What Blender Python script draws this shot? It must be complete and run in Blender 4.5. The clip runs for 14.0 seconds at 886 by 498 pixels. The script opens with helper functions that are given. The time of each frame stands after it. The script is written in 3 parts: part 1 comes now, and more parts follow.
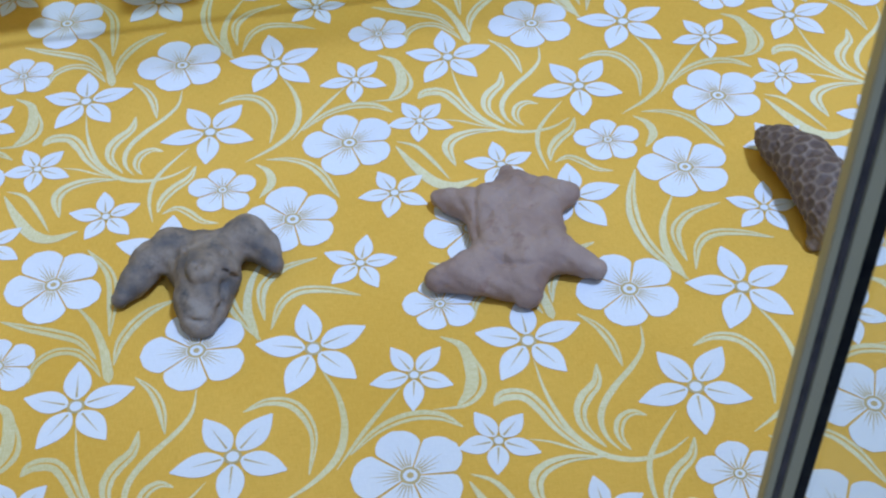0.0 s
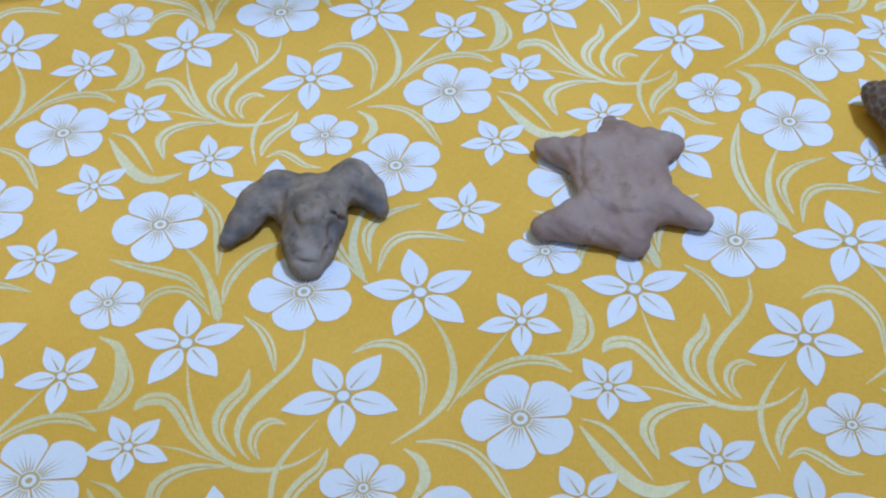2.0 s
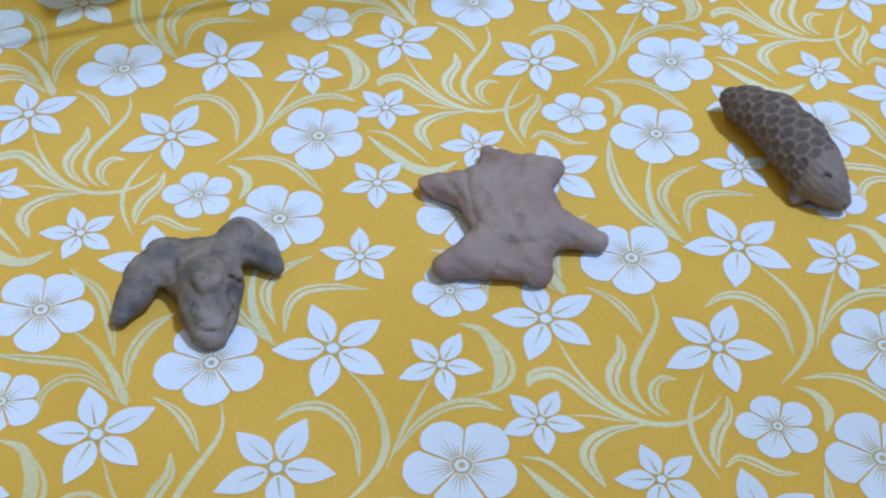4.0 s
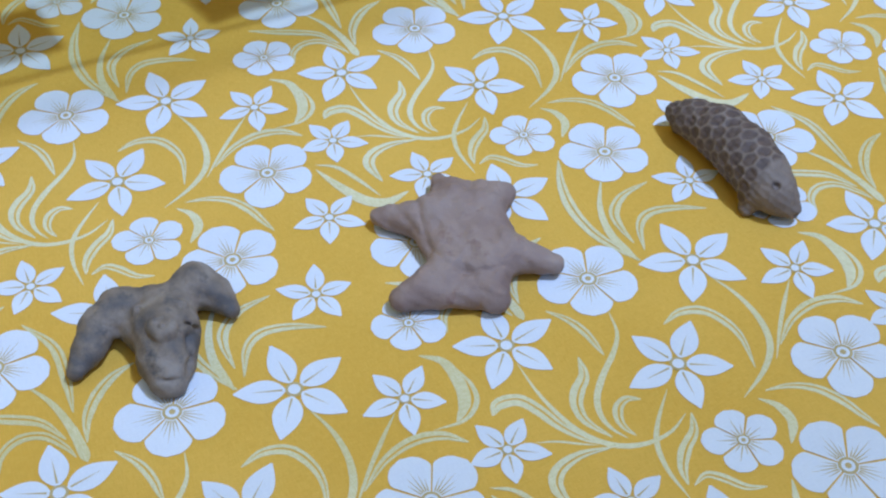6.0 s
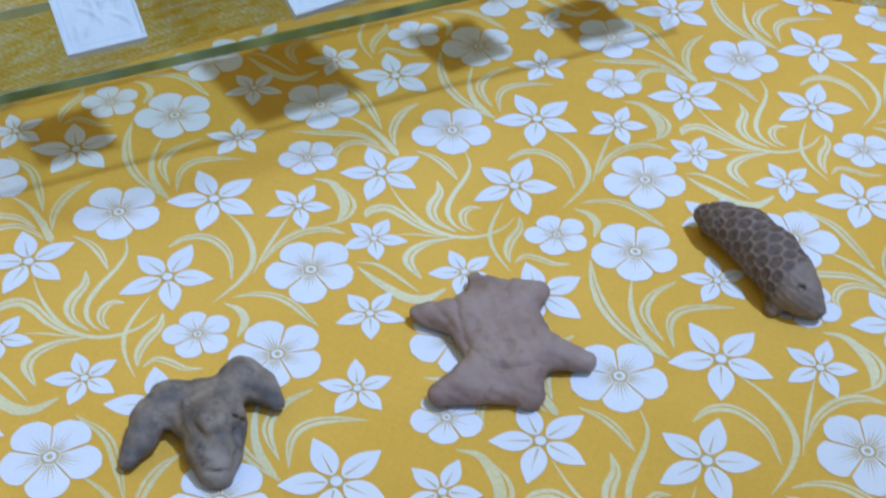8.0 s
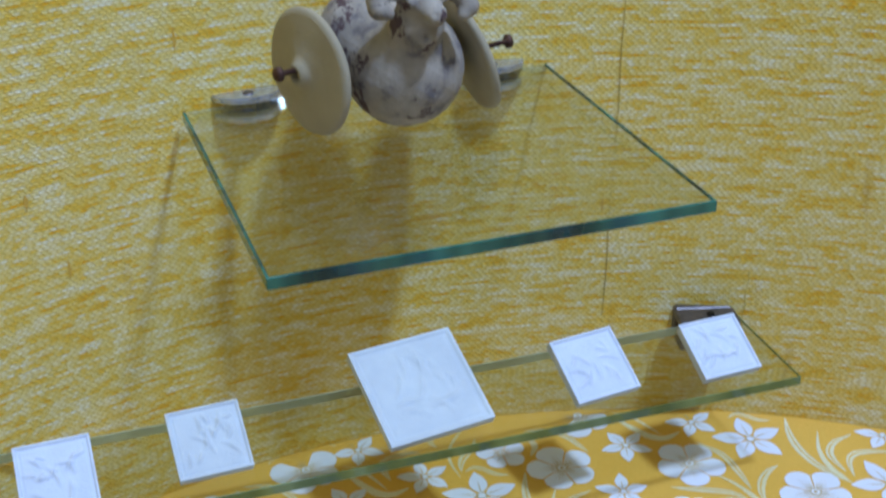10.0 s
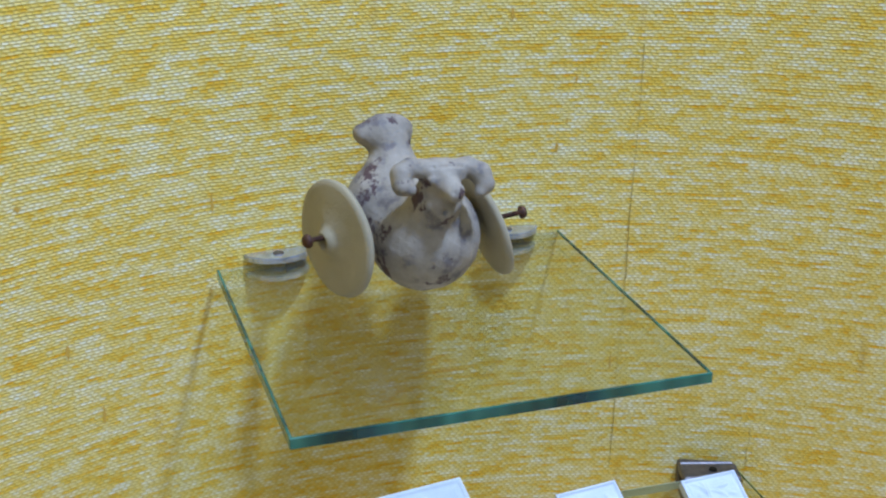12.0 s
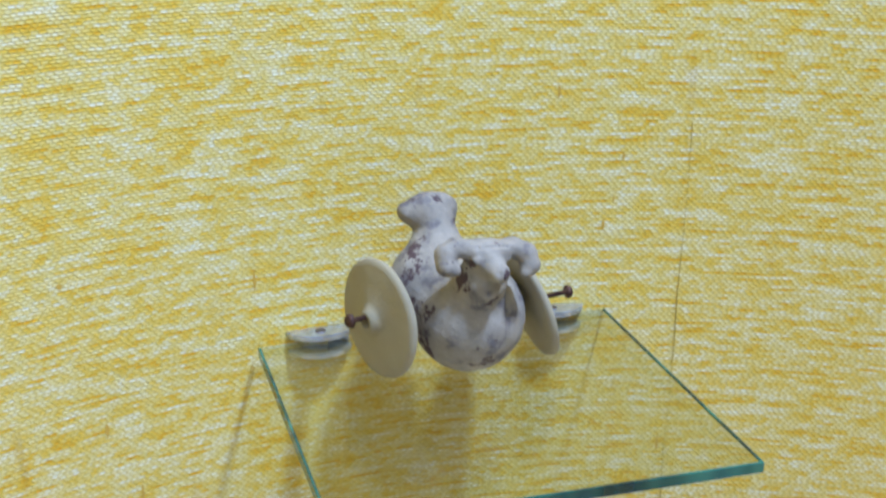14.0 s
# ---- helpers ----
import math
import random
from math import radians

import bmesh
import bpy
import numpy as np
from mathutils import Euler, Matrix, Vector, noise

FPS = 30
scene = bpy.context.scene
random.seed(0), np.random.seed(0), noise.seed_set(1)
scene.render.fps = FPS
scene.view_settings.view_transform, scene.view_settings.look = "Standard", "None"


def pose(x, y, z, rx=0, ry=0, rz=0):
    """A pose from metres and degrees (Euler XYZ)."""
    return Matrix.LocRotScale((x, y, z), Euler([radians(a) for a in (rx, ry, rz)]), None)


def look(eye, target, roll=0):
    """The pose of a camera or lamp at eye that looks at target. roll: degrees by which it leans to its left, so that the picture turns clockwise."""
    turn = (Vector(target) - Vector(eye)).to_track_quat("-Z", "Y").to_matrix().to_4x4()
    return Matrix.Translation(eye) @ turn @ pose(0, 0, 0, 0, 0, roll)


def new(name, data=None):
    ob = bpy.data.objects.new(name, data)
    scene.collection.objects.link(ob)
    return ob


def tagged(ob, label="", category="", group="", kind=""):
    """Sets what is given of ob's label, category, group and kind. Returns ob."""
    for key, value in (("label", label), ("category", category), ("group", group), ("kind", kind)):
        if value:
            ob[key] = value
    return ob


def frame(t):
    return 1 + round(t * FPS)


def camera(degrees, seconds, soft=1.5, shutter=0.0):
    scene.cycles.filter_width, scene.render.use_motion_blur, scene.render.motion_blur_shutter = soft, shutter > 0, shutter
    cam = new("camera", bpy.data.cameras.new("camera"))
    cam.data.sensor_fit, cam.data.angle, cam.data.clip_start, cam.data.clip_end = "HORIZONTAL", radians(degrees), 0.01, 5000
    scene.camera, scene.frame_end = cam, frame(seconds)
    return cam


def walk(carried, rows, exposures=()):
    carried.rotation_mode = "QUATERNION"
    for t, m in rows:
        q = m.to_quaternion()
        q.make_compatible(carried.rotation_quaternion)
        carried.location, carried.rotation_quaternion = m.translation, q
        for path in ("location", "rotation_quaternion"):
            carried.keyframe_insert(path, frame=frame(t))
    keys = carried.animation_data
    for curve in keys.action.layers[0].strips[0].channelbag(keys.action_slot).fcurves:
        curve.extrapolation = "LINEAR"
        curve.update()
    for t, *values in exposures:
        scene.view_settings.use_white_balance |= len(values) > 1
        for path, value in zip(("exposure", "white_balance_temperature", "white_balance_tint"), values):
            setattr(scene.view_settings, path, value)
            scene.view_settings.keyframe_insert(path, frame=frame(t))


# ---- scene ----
cam = camera(37.26, 14.0, soft=2.2, shutter=0.4)
walk(cam, [
    (0, pose(0.0627, -0.5058, 0.3833, 44.542, 1.352, -9.635)),
    (0.5, pose(0.0522, -0.5037, 0.3836, 44.574, 1.254, -10.009)),
    (1, pose(0.0547, -0.5108, 0.3842, 44.279, 1.852, -7.568)),
    (1.5, pose(0.0498, -0.5174, 0.3800, 43.867, 1.917, -5.952)),
    (2, pose(0.0341, -0.5094, 0.3771, 43.420, 1.607, -7.639)),
    (2.5, pose(0.0164, -0.4962, 0.3783, 43.305, 1.449, -11.038)),
    (3, pose(-0.0020, -0.4887, 0.3803, 43.514, 0.321, -14.961)),
    (3.5, pose(-0.0107, -0.4811, 0.3786, 43.489, -0.767, -17.445)),
    (4, pose(-0.0152, -0.4804, 0.3804, 43.771, -1.442, -19.521)),
    (4.2, pose(-0.0150, -0.4805, 0.3844, 43.743, -1.472, -20.373)),
    (6.5, pose(-0.0133, -0.4718, 0.3850, 44.519, -0.488, -23.459)),
    (7, pose(-0.0134, -0.4758, 0.3872, 44.957, -0.395, -23.470)),
    (7.5, pose(-0.0163, -0.4795, 0.3943, 45.924, -0.233, -23.056)),
    (8, pose(-0.0222, -0.4799, 0.4062, 47.614, -0.218, -22.204)),
    (8.5, pose(-0.0281, -0.4750, 0.4211, 50.167, -0.375, -20.929)),
    (9, pose(-0.0248, -0.4708, 0.4417, 53.008, 0.157, -19.754)),
    (9.2, pose(-0.0260, -0.4723, 0.4477, 55.102, 0.152, -19.397)),
    (11.3, pose(-0.0300, -0.5006, 0.5051, 66.312, -0.658, -17.099)),
    (11.5, pose(-0.0321, -0.5041, 0.5080, 66.522, -0.859, -17.014)),
    (12, pose(-0.0332, -0.5096, 0.5098, 66.900, -0.906, -16.650)),
    (12.5, pose(-0.0334, -0.5103, 0.5090, 67.167, -0.846, -16.351)),
    (13, pose(-0.0339, -0.5078, 0.5093, 67.196, -0.786, -16.076)),
    (13.5, pose(-0.0342, -0.5001, 0.5078, 67.450, -0.591, -15.727)),
    (14, pose(-0.0313, -0.4969, 0.5169, 69.354, -0.653, -14.816)),
], exposures=[(0.0, -0.24), (8.2, -0.26), (9.2, -0.32), (11.3, -0.02), (13.0, 0.14), (14.0, 0.34)])

# ---- light ----
world = bpy.data.worlds.new("room_air")
scene.world = world
world.use_nodes = True
world.node_tree.nodes["Background"].inputs[0].default_value = (0.46, 0.61, 1.0, 1)
world.node_tree.nodes["Background"].inputs[1].default_value = 0.24


def area_lamp(name, place, target, size, watts, colour):
    lamp = bpy.data.lights.new(name, "AREA")
    lamp.size, lamp.energy, lamp.color = size, watts, colour
    ob = new(name, lamp)
    ob.matrix_world = look(place, target)
    return tagged(ob, "cool white lamp of the room, hung before the niche", "lamp")


LIGHT = (0.410, 0.603, 1.0)
area_lamp("ceiling_lamp", (0.61, -0.61, 2.10), (0.13, 0.0, 0.05), 0.16, 64.0, LIGHT)
area_lamp("room_lamp", (0.0, -1.3, 1.75), (0.12, 0.0, 0.1), 0.9, 12.5, LIGHT)


# ---- materials ----
def material(name):
    m = bpy.data.materials.new(name)
    m.use_nodes = True
    n = m.node_tree.nodes
    return m, n, m.node_tree.links, n["Principled BSDF"]


def ramp(n, stops):
    r = n.new("ShaderNodeValToRGB")
    e = r.color_ramp.elements
    while len(e) < len(stops):
        e.new(0.5)
    for k, (p, c) in zip(e, stops):
        k.position, k.color = p, (*c, 1)
    return r


def noise_node(n, l, scale, detail=4.0, vector=None, rough=0.55):
    t = n.new("ShaderNodeTexNoise")
    t.inputs["Scale"].default_value, t.inputs["Detail"].default_value, t.inputs["Roughness"].default_value = scale, detail, rough
    if vector is not None:
        l.new(vector, t.inputs["Vector"])
    return t


def mix(n, l, kind, fac, a, b):
    m = n.new("ShaderNodeMix")
    m.data_type, m.blend_type = "RGBA", kind
    for socket, v in ((m.inputs[0], fac), (m.inputs[6], a), (m.inputs[7], b)):
        if hasattr(v, "is_linked"):
            l.new(v, socket)
        else:
            socket.default_value = v if isinstance(v, float) else (*v, 1)
    return m.outputs[2]


def bump(n, l, p, height, strength, distance):
    b = n.new("ShaderNodeBump")
    b.inputs["Strength"].default_value, b.inputs["Distance"].default_value = strength, distance
    l.new(height, b.inputs["Height"])
    l.new(b.outputs[0], p.inputs["Normal"])


def coords(n, which="Object"):
    return n.new("ShaderNodeTexCoord").outputs[which]


def scaled(n, l, vector, s):
    m = n.new("ShaderNodeMapping")
    m.inputs["Scale"].default_value = s
    l.new(vector, m.inputs["Vector"])
    return m.outputs[0]


def cotton(name, dark, light, rough=0.85):
    """Printed cotton: fine threads both ways and slow changes of tone."""
    m, n, l, p = material(name)
    c = coords(n)
    a = noise_node(n, l, 1.0, 2.0, scaled(n, l, c, (260, 2600, 1)))
    b = noise_node(n, l, 1.0, 2.0, scaled(n, l, c, (2600, 260, 1)))
    w = mix(n, l, "MIX", 0.5, a.outputs[0], b.outputs[0])
    big = noise_node(n, l, 9.0, 3.0, c)
    f = mix(n, l, "MIX", 0.45, w, big.outputs[0])
    r = ramp(n, [(0.41, dark), (0.59, light)])
    l.new(f, r.inputs[0])
    l.new(r.outputs[0], p.inputs["Base Color"])
    p.inputs["Roughness"].default_value = rough
    p.inputs["Specular IOR Level"].default_value = 0.12
    bump(n, l, p, w, 0.25, 0.0004)
    return m


OCHRE = cotton("ochre_cotton", (0.66, 0.362, 0.056), (0.75, 0.428, 0.082))
WHITE_PRINT = cotton("white_print", (0.66, 0.67, 0.73), (0.73, 0.74, 0.80))
CREAM_PRINT = cotton("cream_print", (0.59, 0.49, 0.24), (0.76, 0.69, 0.47))
VEIN_PRINT = cotton("ochre_vein_print", (0.48, 0.35, 0.15), (0.56, 0.42, 0.22))


def wall_fabric():
    """Coarse yellow upholstery weave: pale and golden threads in broken rows."""
    m, n, l, p = material("yellow_weave")
    uv = coords(n, "UV")
    wob = noise_node(n, l, 70.0, 4.0, uv)
    sub = n.new("ShaderNodeVectorMath")
    sub.operation = "MULTIPLY_ADD"
    l.new(wob.outputs["Color"], sub.inputs[0])
    sub.inputs[1].default_value = (0.004, 0.0022, 0)
    l.new(uv, sub.inputs[2])
    part_uv = n.new("ShaderNodeSeparateXYZ")
    l.new(sub.outputs[0], part_uv.inputs[0])

    def calc(op, a, b=0.0):
        k = n.new("ShaderNodeMath")
        k.operation = op
        for socket, v in zip(k.inputs, (a, b)):
            if isinstance(v, float):
                socket.default_value = v
            else:
                l.new(v, socket)
        return k.outputs[0]

    rows = calc("DIVIDE", part_uv.outputs[1], 0.00172)
    row = calc("FLOOR", rows)
    bow = calc("SINE", calc("MULTIPLY", calc("FRACT", rows), math.pi))
    shift = n.new("ShaderNodeTexWhiteNoise")
    shift.noise_dimensions = "1D"
    l.new(row, shift.inputs["W"])
    along = calc("ADD", calc("DIVIDE", part_uv.outputs[0], 0.0036), calc("ADD", calc("MULTIPLY", row, 0.5), calc("MULTIPLY", shift.outputs["Value"], 0.35)))
    lift = calc("SINE", calc("MULTIPLY", calc("FRACT", along), math.pi))
    knot = n.new("ShaderNodeCombineXYZ")
    l.new(calc("FLOOR", along), knot.inputs[0])
    l.new(row, knot.inputs[1])
    tick = n.new("ShaderNodeTexWhiteNoise")
    tick.noise_dimensions = "2D"
    l.new(knot.outputs[0], tick.inputs["Vector"])
    float_top = calc("MULTIPLY", calc("POWER", bow, 0.6), calc("POWER", lift, 0.65))
    yarn = n.new("ShaderNodeCombineXYZ")
    l.new(calc("MULTIPLY", part_uv.outputs[0], 26.0), yarn.inputs[0])
    l.new(calc("MULTIPLY", row, 0.50), yarn.inputs[1])
    streak = noise_node(n, l, 1.0, 2.0, yarn.outputs[0], 0.6)
    single = n.new("ShaderNodeCombineXYZ")
    l.new(calc("MULTIPLY", part_uv.outputs[0], 75.0), single.inputs[0])
    l.new(calc("MULTIPLY", row, 7.31), single.inputs[1])
    dash = noise_node(n, l, 1.0, 2.0, single.outputs[0], 0.6)
    f1 = mix(n, l, "MIX", 0.42, streak.outputs[0], dash.outputs[0])
    f2 = calc("ADD", f1, calc("MULTIPLY", calc("SUBTRACT", tick.outputs["Value"], 0.5), 0.12))
    r = ramp(n, [(0.34, (0.78, 0.38, 0.015)), (0.43, (0.81, 0.52, 0.075)), (0.51, (0.81, 0.645, 0.24)), (0.64, (0.87, 0.81, 0.60))])
    l.new(f2, r.inputs[0])
    woven = mix(n, l, "MIX", calc("MULTIPLY", calc("SUBTRACT", 1.0, float_top), 0.66), r.outputs[0], (0.60, 0.40, 0.07))
    drip = noise_node(n, l, 1.0, 3.0, scaled(n, l, uv, (55, 9, 1)), 0.5)
    dr = ramp(n, [(0.66, (0, 0, 0)), (0.78, (0.5, 0.5, 0.5))])
    l.new(drip.outputs[0], dr.inputs[0])
    col = mix(n, l, "MIX", dr.outputs[0], woven, (0.50, 0.26, 0.03))
    l.new(col, p.inputs["Base Color"])
    p.inputs["Roughness"].default_value = 0.9
    p.inputs["Specular IOR Level"].default_value = 0.2
    bump(n, l, p, float_top, 0.55, 0.0008)
    return m


WEAVE = wall_fabric()


def clay(name, stops, scale, spot=None, rough=0.75):
    m, n, l, p = material(name)
    c = coords(n)
    a = noise_node(n, l, scale, 5.0, c)
    r = ramp(n, stops)
    l.new(a.outputs[0], r.inputs[0])
    col = r.outputs[0]
    if spot:
        b = noise_node(n, l, spot[0], 6.0, c, 0.65)
        s = ramp(n, [(spot[1], (0, 0, 0)), (spot[2], (1, 1, 1))])
        l.new(b.outputs[0], s.inputs[0])
        col = mix(n, l, "MIX", s.outputs[0], col, spot[3])
    l.new(col, p.inputs["Base Color"])
    p.inputs["Roughness"].default_value = rough
    g = noise_node(n, l, 900.0, 4.0, c)
    g2 = noise_node(n, l, 170.0, 4.0, c)
    bump(n, l, p, mix(n, l, "MIX", 0.5, g.outputs[0], g2.outputs[0]), 0.5, 0.0012)
    return m


GREY_CLAY = clay("grey_brown_clay", [(0.36, (0.105, 0.090, 0.088)), (0.5, (0.20, 0.150, 0.118)), (0.66, (0.28, 0.225, 0.19))], 85.0, (110.0, 0.56, 0.70, (0.075, 0.068, 0.07)))
RED_CLAY = clay("pale_terracotta", [(0.3, (0.235, 0.150, 0.128)), (0.5, (0.295, 0.200, 0.170)), (0.7, (0.345, 0.250, 0.215))], 45.0, (90.0, 0.60, 0.75, (0.22, 0.12, 0.10)))
CREAM_CLAY = clay("cream_clay", [(0.34, (0.15, 0.122, 0.118)), (0.45, (0.285, 0.235, 0.19)), (0.7, (0.38, 0.315, 0.255))], 90.0, (70.0, 0.575, 0.62, (0.085, 0.045, 0.045)))
WHEEL_CLAY = clay("buff_clay", [(0.3, (0.31, 0.25, 0.16)), (0.7, (0.37, 0.305, 0.205))], 40.0)
PLASTER = clay("white_plaster", [(0.3, (0.58, 0.62, 0.72)), (0.7, (0.66, 0.70, 0.79))], 60.0, None, 0.8)


def scale_clay():
    """Brown clay with darker round stamps, by the mesh's own stamp attribute."""
    m, n, l, p = material("scaled_brown_clay")
    c = coords(n)
    stamp = n.new("ShaderNodeAttribute")
    stamp.attribute_name = "stamp"
    g = noise_node(n, l, 130.0, 5.0, c)
    base = ramp(n, [(0.3, (0.180, 0.128, 0.104)), (0.7, (0.245, 0.182, 0.150))])
    l.new(g.outputs[0], base.inputs[0])
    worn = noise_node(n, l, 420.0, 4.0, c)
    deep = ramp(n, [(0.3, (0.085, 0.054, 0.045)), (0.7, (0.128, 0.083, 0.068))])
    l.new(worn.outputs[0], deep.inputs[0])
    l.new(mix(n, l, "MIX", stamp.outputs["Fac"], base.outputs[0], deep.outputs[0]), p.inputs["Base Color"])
    p.inputs["Roughness"].default_value = 0.7
    bump(n, l, p, mix(n, l, "MIX", 0.5, g.outputs[0], worn.outputs[0]), 0.5, 0.0010)
    return m


SCALES = scale_clay()


def metal(name, colour, rough, wear):
    m, n, l, p = material(name)
    a = noise_node(n, l, 220.0, 5.0, coords(n))
    r = ramp(n, [(0.35, colour), (0.75, wear)])
    l.new(a.outputs[0], r.inputs[0])
    l.new(r.outputs[0], p.inputs["Base Color"])
    p.inputs["Metallic"].default_value, p.inputs["Roughness"].default_value = 1.0, rough
    bump(n, l, p, a.outputs[0], 0.15, 0.0005)
    return m


CHROME = metal("worn_chrome", (0.62, 0.63, 0.66), 0.24, (0.36, 0.36, 0.37))
CHROME.node_tree.nodes["Principled BSDF"].inputs["Metallic"].default_value = 0.75
DULL_METAL = metal("dull_dark_metal", (0.16, 0.145, 0.15), 0.5, (0.26, 0.22, 0.22))
RUST = metal("rusty_iron", (0.10, 0.055, 0.045), 0.7, (0.22, 0.12, 0.09))
DARK_METAL = metal("black_steel", (0.02, 0.02, 0.025), 0.4, (0.05, 0.05, 0.05))


def clear_glass(name, tint, gloss=0.02, rim=0.8):
    """A thin clear pane: tinted see-through with a Fresnel gloss."""
    m, n, l, p = material(name)
    n.remove(p)
    t, g, f, x = n.new("ShaderNodeBsdfTransparent"), n.new("ShaderNodeBsdfGlossy"), n.new("ShaderNodeLayerWeight"), n.new("ShaderNodeMixShader")
    t.inputs[0].default_value = (*tint, 1)
    g.inputs["Roughness"].default_value = gloss
    w = n.new("ShaderNodeMath")
    w.operation = "POWER"
    w.inputs[1].default_value = 4.0
    k = n.new("ShaderNodeMath")
    k.operation = "MULTIPLY_ADD"
    k.inputs[1].default_value, k.inputs[2].default_value = rim, 0.035
    l.new(f.outputs["Facing"], w.inputs[0])
    l.new(w.outputs[0], k.inputs[0])
    l.new(k.outputs[0], x.inputs[0])
    l.new(t.outputs[0], x.inputs[1])
    l.new(g.outputs[0], x.inputs[2])
    l.new(x.outputs[0], n["Material Output"].inputs[0])
    return m


def edge_glass(name, deep, pale):
    """The cut edge of a pane; the green light gathered in it is painted as uneven colour."""
    m, n, l, p = material(name)
    a = noise_node(n, l, 1.0, 2.0, scaled(n, l, coords(n), (38, 38, 4)))
    r = ramp(n, [(0.35, deep), (0.65, pale)])
    l.new(a.outputs[0], r.inputs[0])
    l.new(r.outputs[0], p.inputs["Base Color"])
    p.inputs["Roughness"].default_value = 0.06
    p.inputs["Transmission Weight"].default_value = 0.25
    return m


GLASS = clear_glass("shelf_glass", (0.95, 0.965, 0.925))
TEAL_EDGE = edge_glass("teal_glass_edge", (0.005, 0.034, 0.038), (0.045, 0.22, 0.16))
PALE_EDGE = edge_glass("pale_glass_edge", (0.50, 0.52, 0.34), (0.60, 0.62, 0.42))
PALE_EDGE.node_tree.nodes["Principled BSDF"].inputs["Roughness"].default_value = 0.40
PALE_EDGE.node_tree.nodes["Principled BSDF"].inputs["Transmission Weight"].default_value = 0.65
OLIVE_EDGE = edge_glass("olive_glass_edge", (0.12, 0.17, 0.055), (0.26, 0.32, 0.12))
DOOR_GLASS = clear_glass("door_glass", (0.97, 0.98, 0.97), rim=0.30)


def plaster_wall(name, a, b):
    m, n, l, p = material(name)
    t = noise_node(n, l, 3.0, 5.0, coords(n))
    r = ramp(n, [(0.3, a), (0.7, b)])
    l.new(t.outputs[0], r.inputs[0])
    l.new(r.outputs[0], p.inputs["Base Color"])
    p.inputs["Roughness"].default_value = 0.9
    return m


PAINT = plaster_wall("grey_white_paint", (0.50, 0.52, 0.54), (0.58, 0.60, 0.62))
FLOOR_PAINT = plaster_wall("grey_floor", (0.22, 0.22, 0.23), (0.30, 0.30, 0.31))
CREASE = plaster_wall("dark_ochre_crease", (0.36, 0.23, 0.04), (0.48, 0.32, 0.07))
STAIN = plaster_wall("rusty_stain", (0.58, 0.31, 0.04), (0.66, 0.40, 0.07))
BUFF_STRIP = plaster_wall("buff_strip", (0.48, 0.40, 0.24), (0.56, 0.47, 0.29))
WOOD = plaster_wall("brown_board", (0.16, 0.09, 0.05), (0.24, 0.14, 0.08))


# ---- mesh helpers ----
def link(name, bm, mats, parent=None, label="", smooth=False):
    me = bpy.data.meshes.new(name)
    bm.normal_update()
    bm.to_mesh(me)
    bm.free()
    for m in mats if isinstance(mats, (list, tuple)) else [mats]:
        me.materials.append(m)
    if smooth:
        me.polygons.foreach_set("use_smooth", [True] * len(me.polygons))
    ob = new(name, me)
    if parent is not None:
        ob.parent = parent
    if label:
        ob["label"] = label
    return ob


def part(name, bm, mats, parent, label="", smooth=False):
    return link(name, bm, mats, parent, label, smooth)


def thing(name, label, category, at=None, group=""):
    e = new(name)
    if at is not None:
        e.matrix_world = at
    return tagged(e, label, category, group)


def box(x0, y0, z0, x1, y1, z1, bevel=0.0, segs=2, m=None):
    bm = bmesh.new()
    bmesh.ops.create_cube(bm, size=1.0)
    for v in bm.verts:
        v.co = Vector(((x0 + x1) / 2 + v.co.x * (x1 - x0), (y0 + y1) / 2 + v.co.y * (y1 - y0), (z0 + z1) / 2 + v.co.z * (z1 - z0)))
    if bevel:
        bmesh.ops.bevel(bm, geom=bm.edges[:], offset=bevel, segments=segs, affect="EDGES", profile=0.5)
    if m is not None:
        bm.transform(m)
    return bm


def turned(profile, segments=40):
    """A body of revolution about z from (radius, height) pairs."""
    bm = bmesh.new()
    rings = []
    for r, z in profile:
        if r < 1e-6:
            rings.append([bm.verts.new((0, 0, z))])
        else:
            rings.append([bm.verts.new((r * math.cos(2 * math.pi * i / segments), r * math.sin(2 * math.pi * i / segments), z)) for i in range(segments)])
    for a, b in zip(rings, rings[1:]):
        for i in range(segments):
            j = (i + 1) % segments
            q = [a[i % len(a)], a[j % len(a)], b[j % len(b)], b[i % len(b)]]
            q = list(dict.fromkeys(q))
            if len(q) > 2:
                bm.faces.new(q)
    bmesh.ops.recalc_face_normals(bm, faces=bm.faces[:])
    return bm


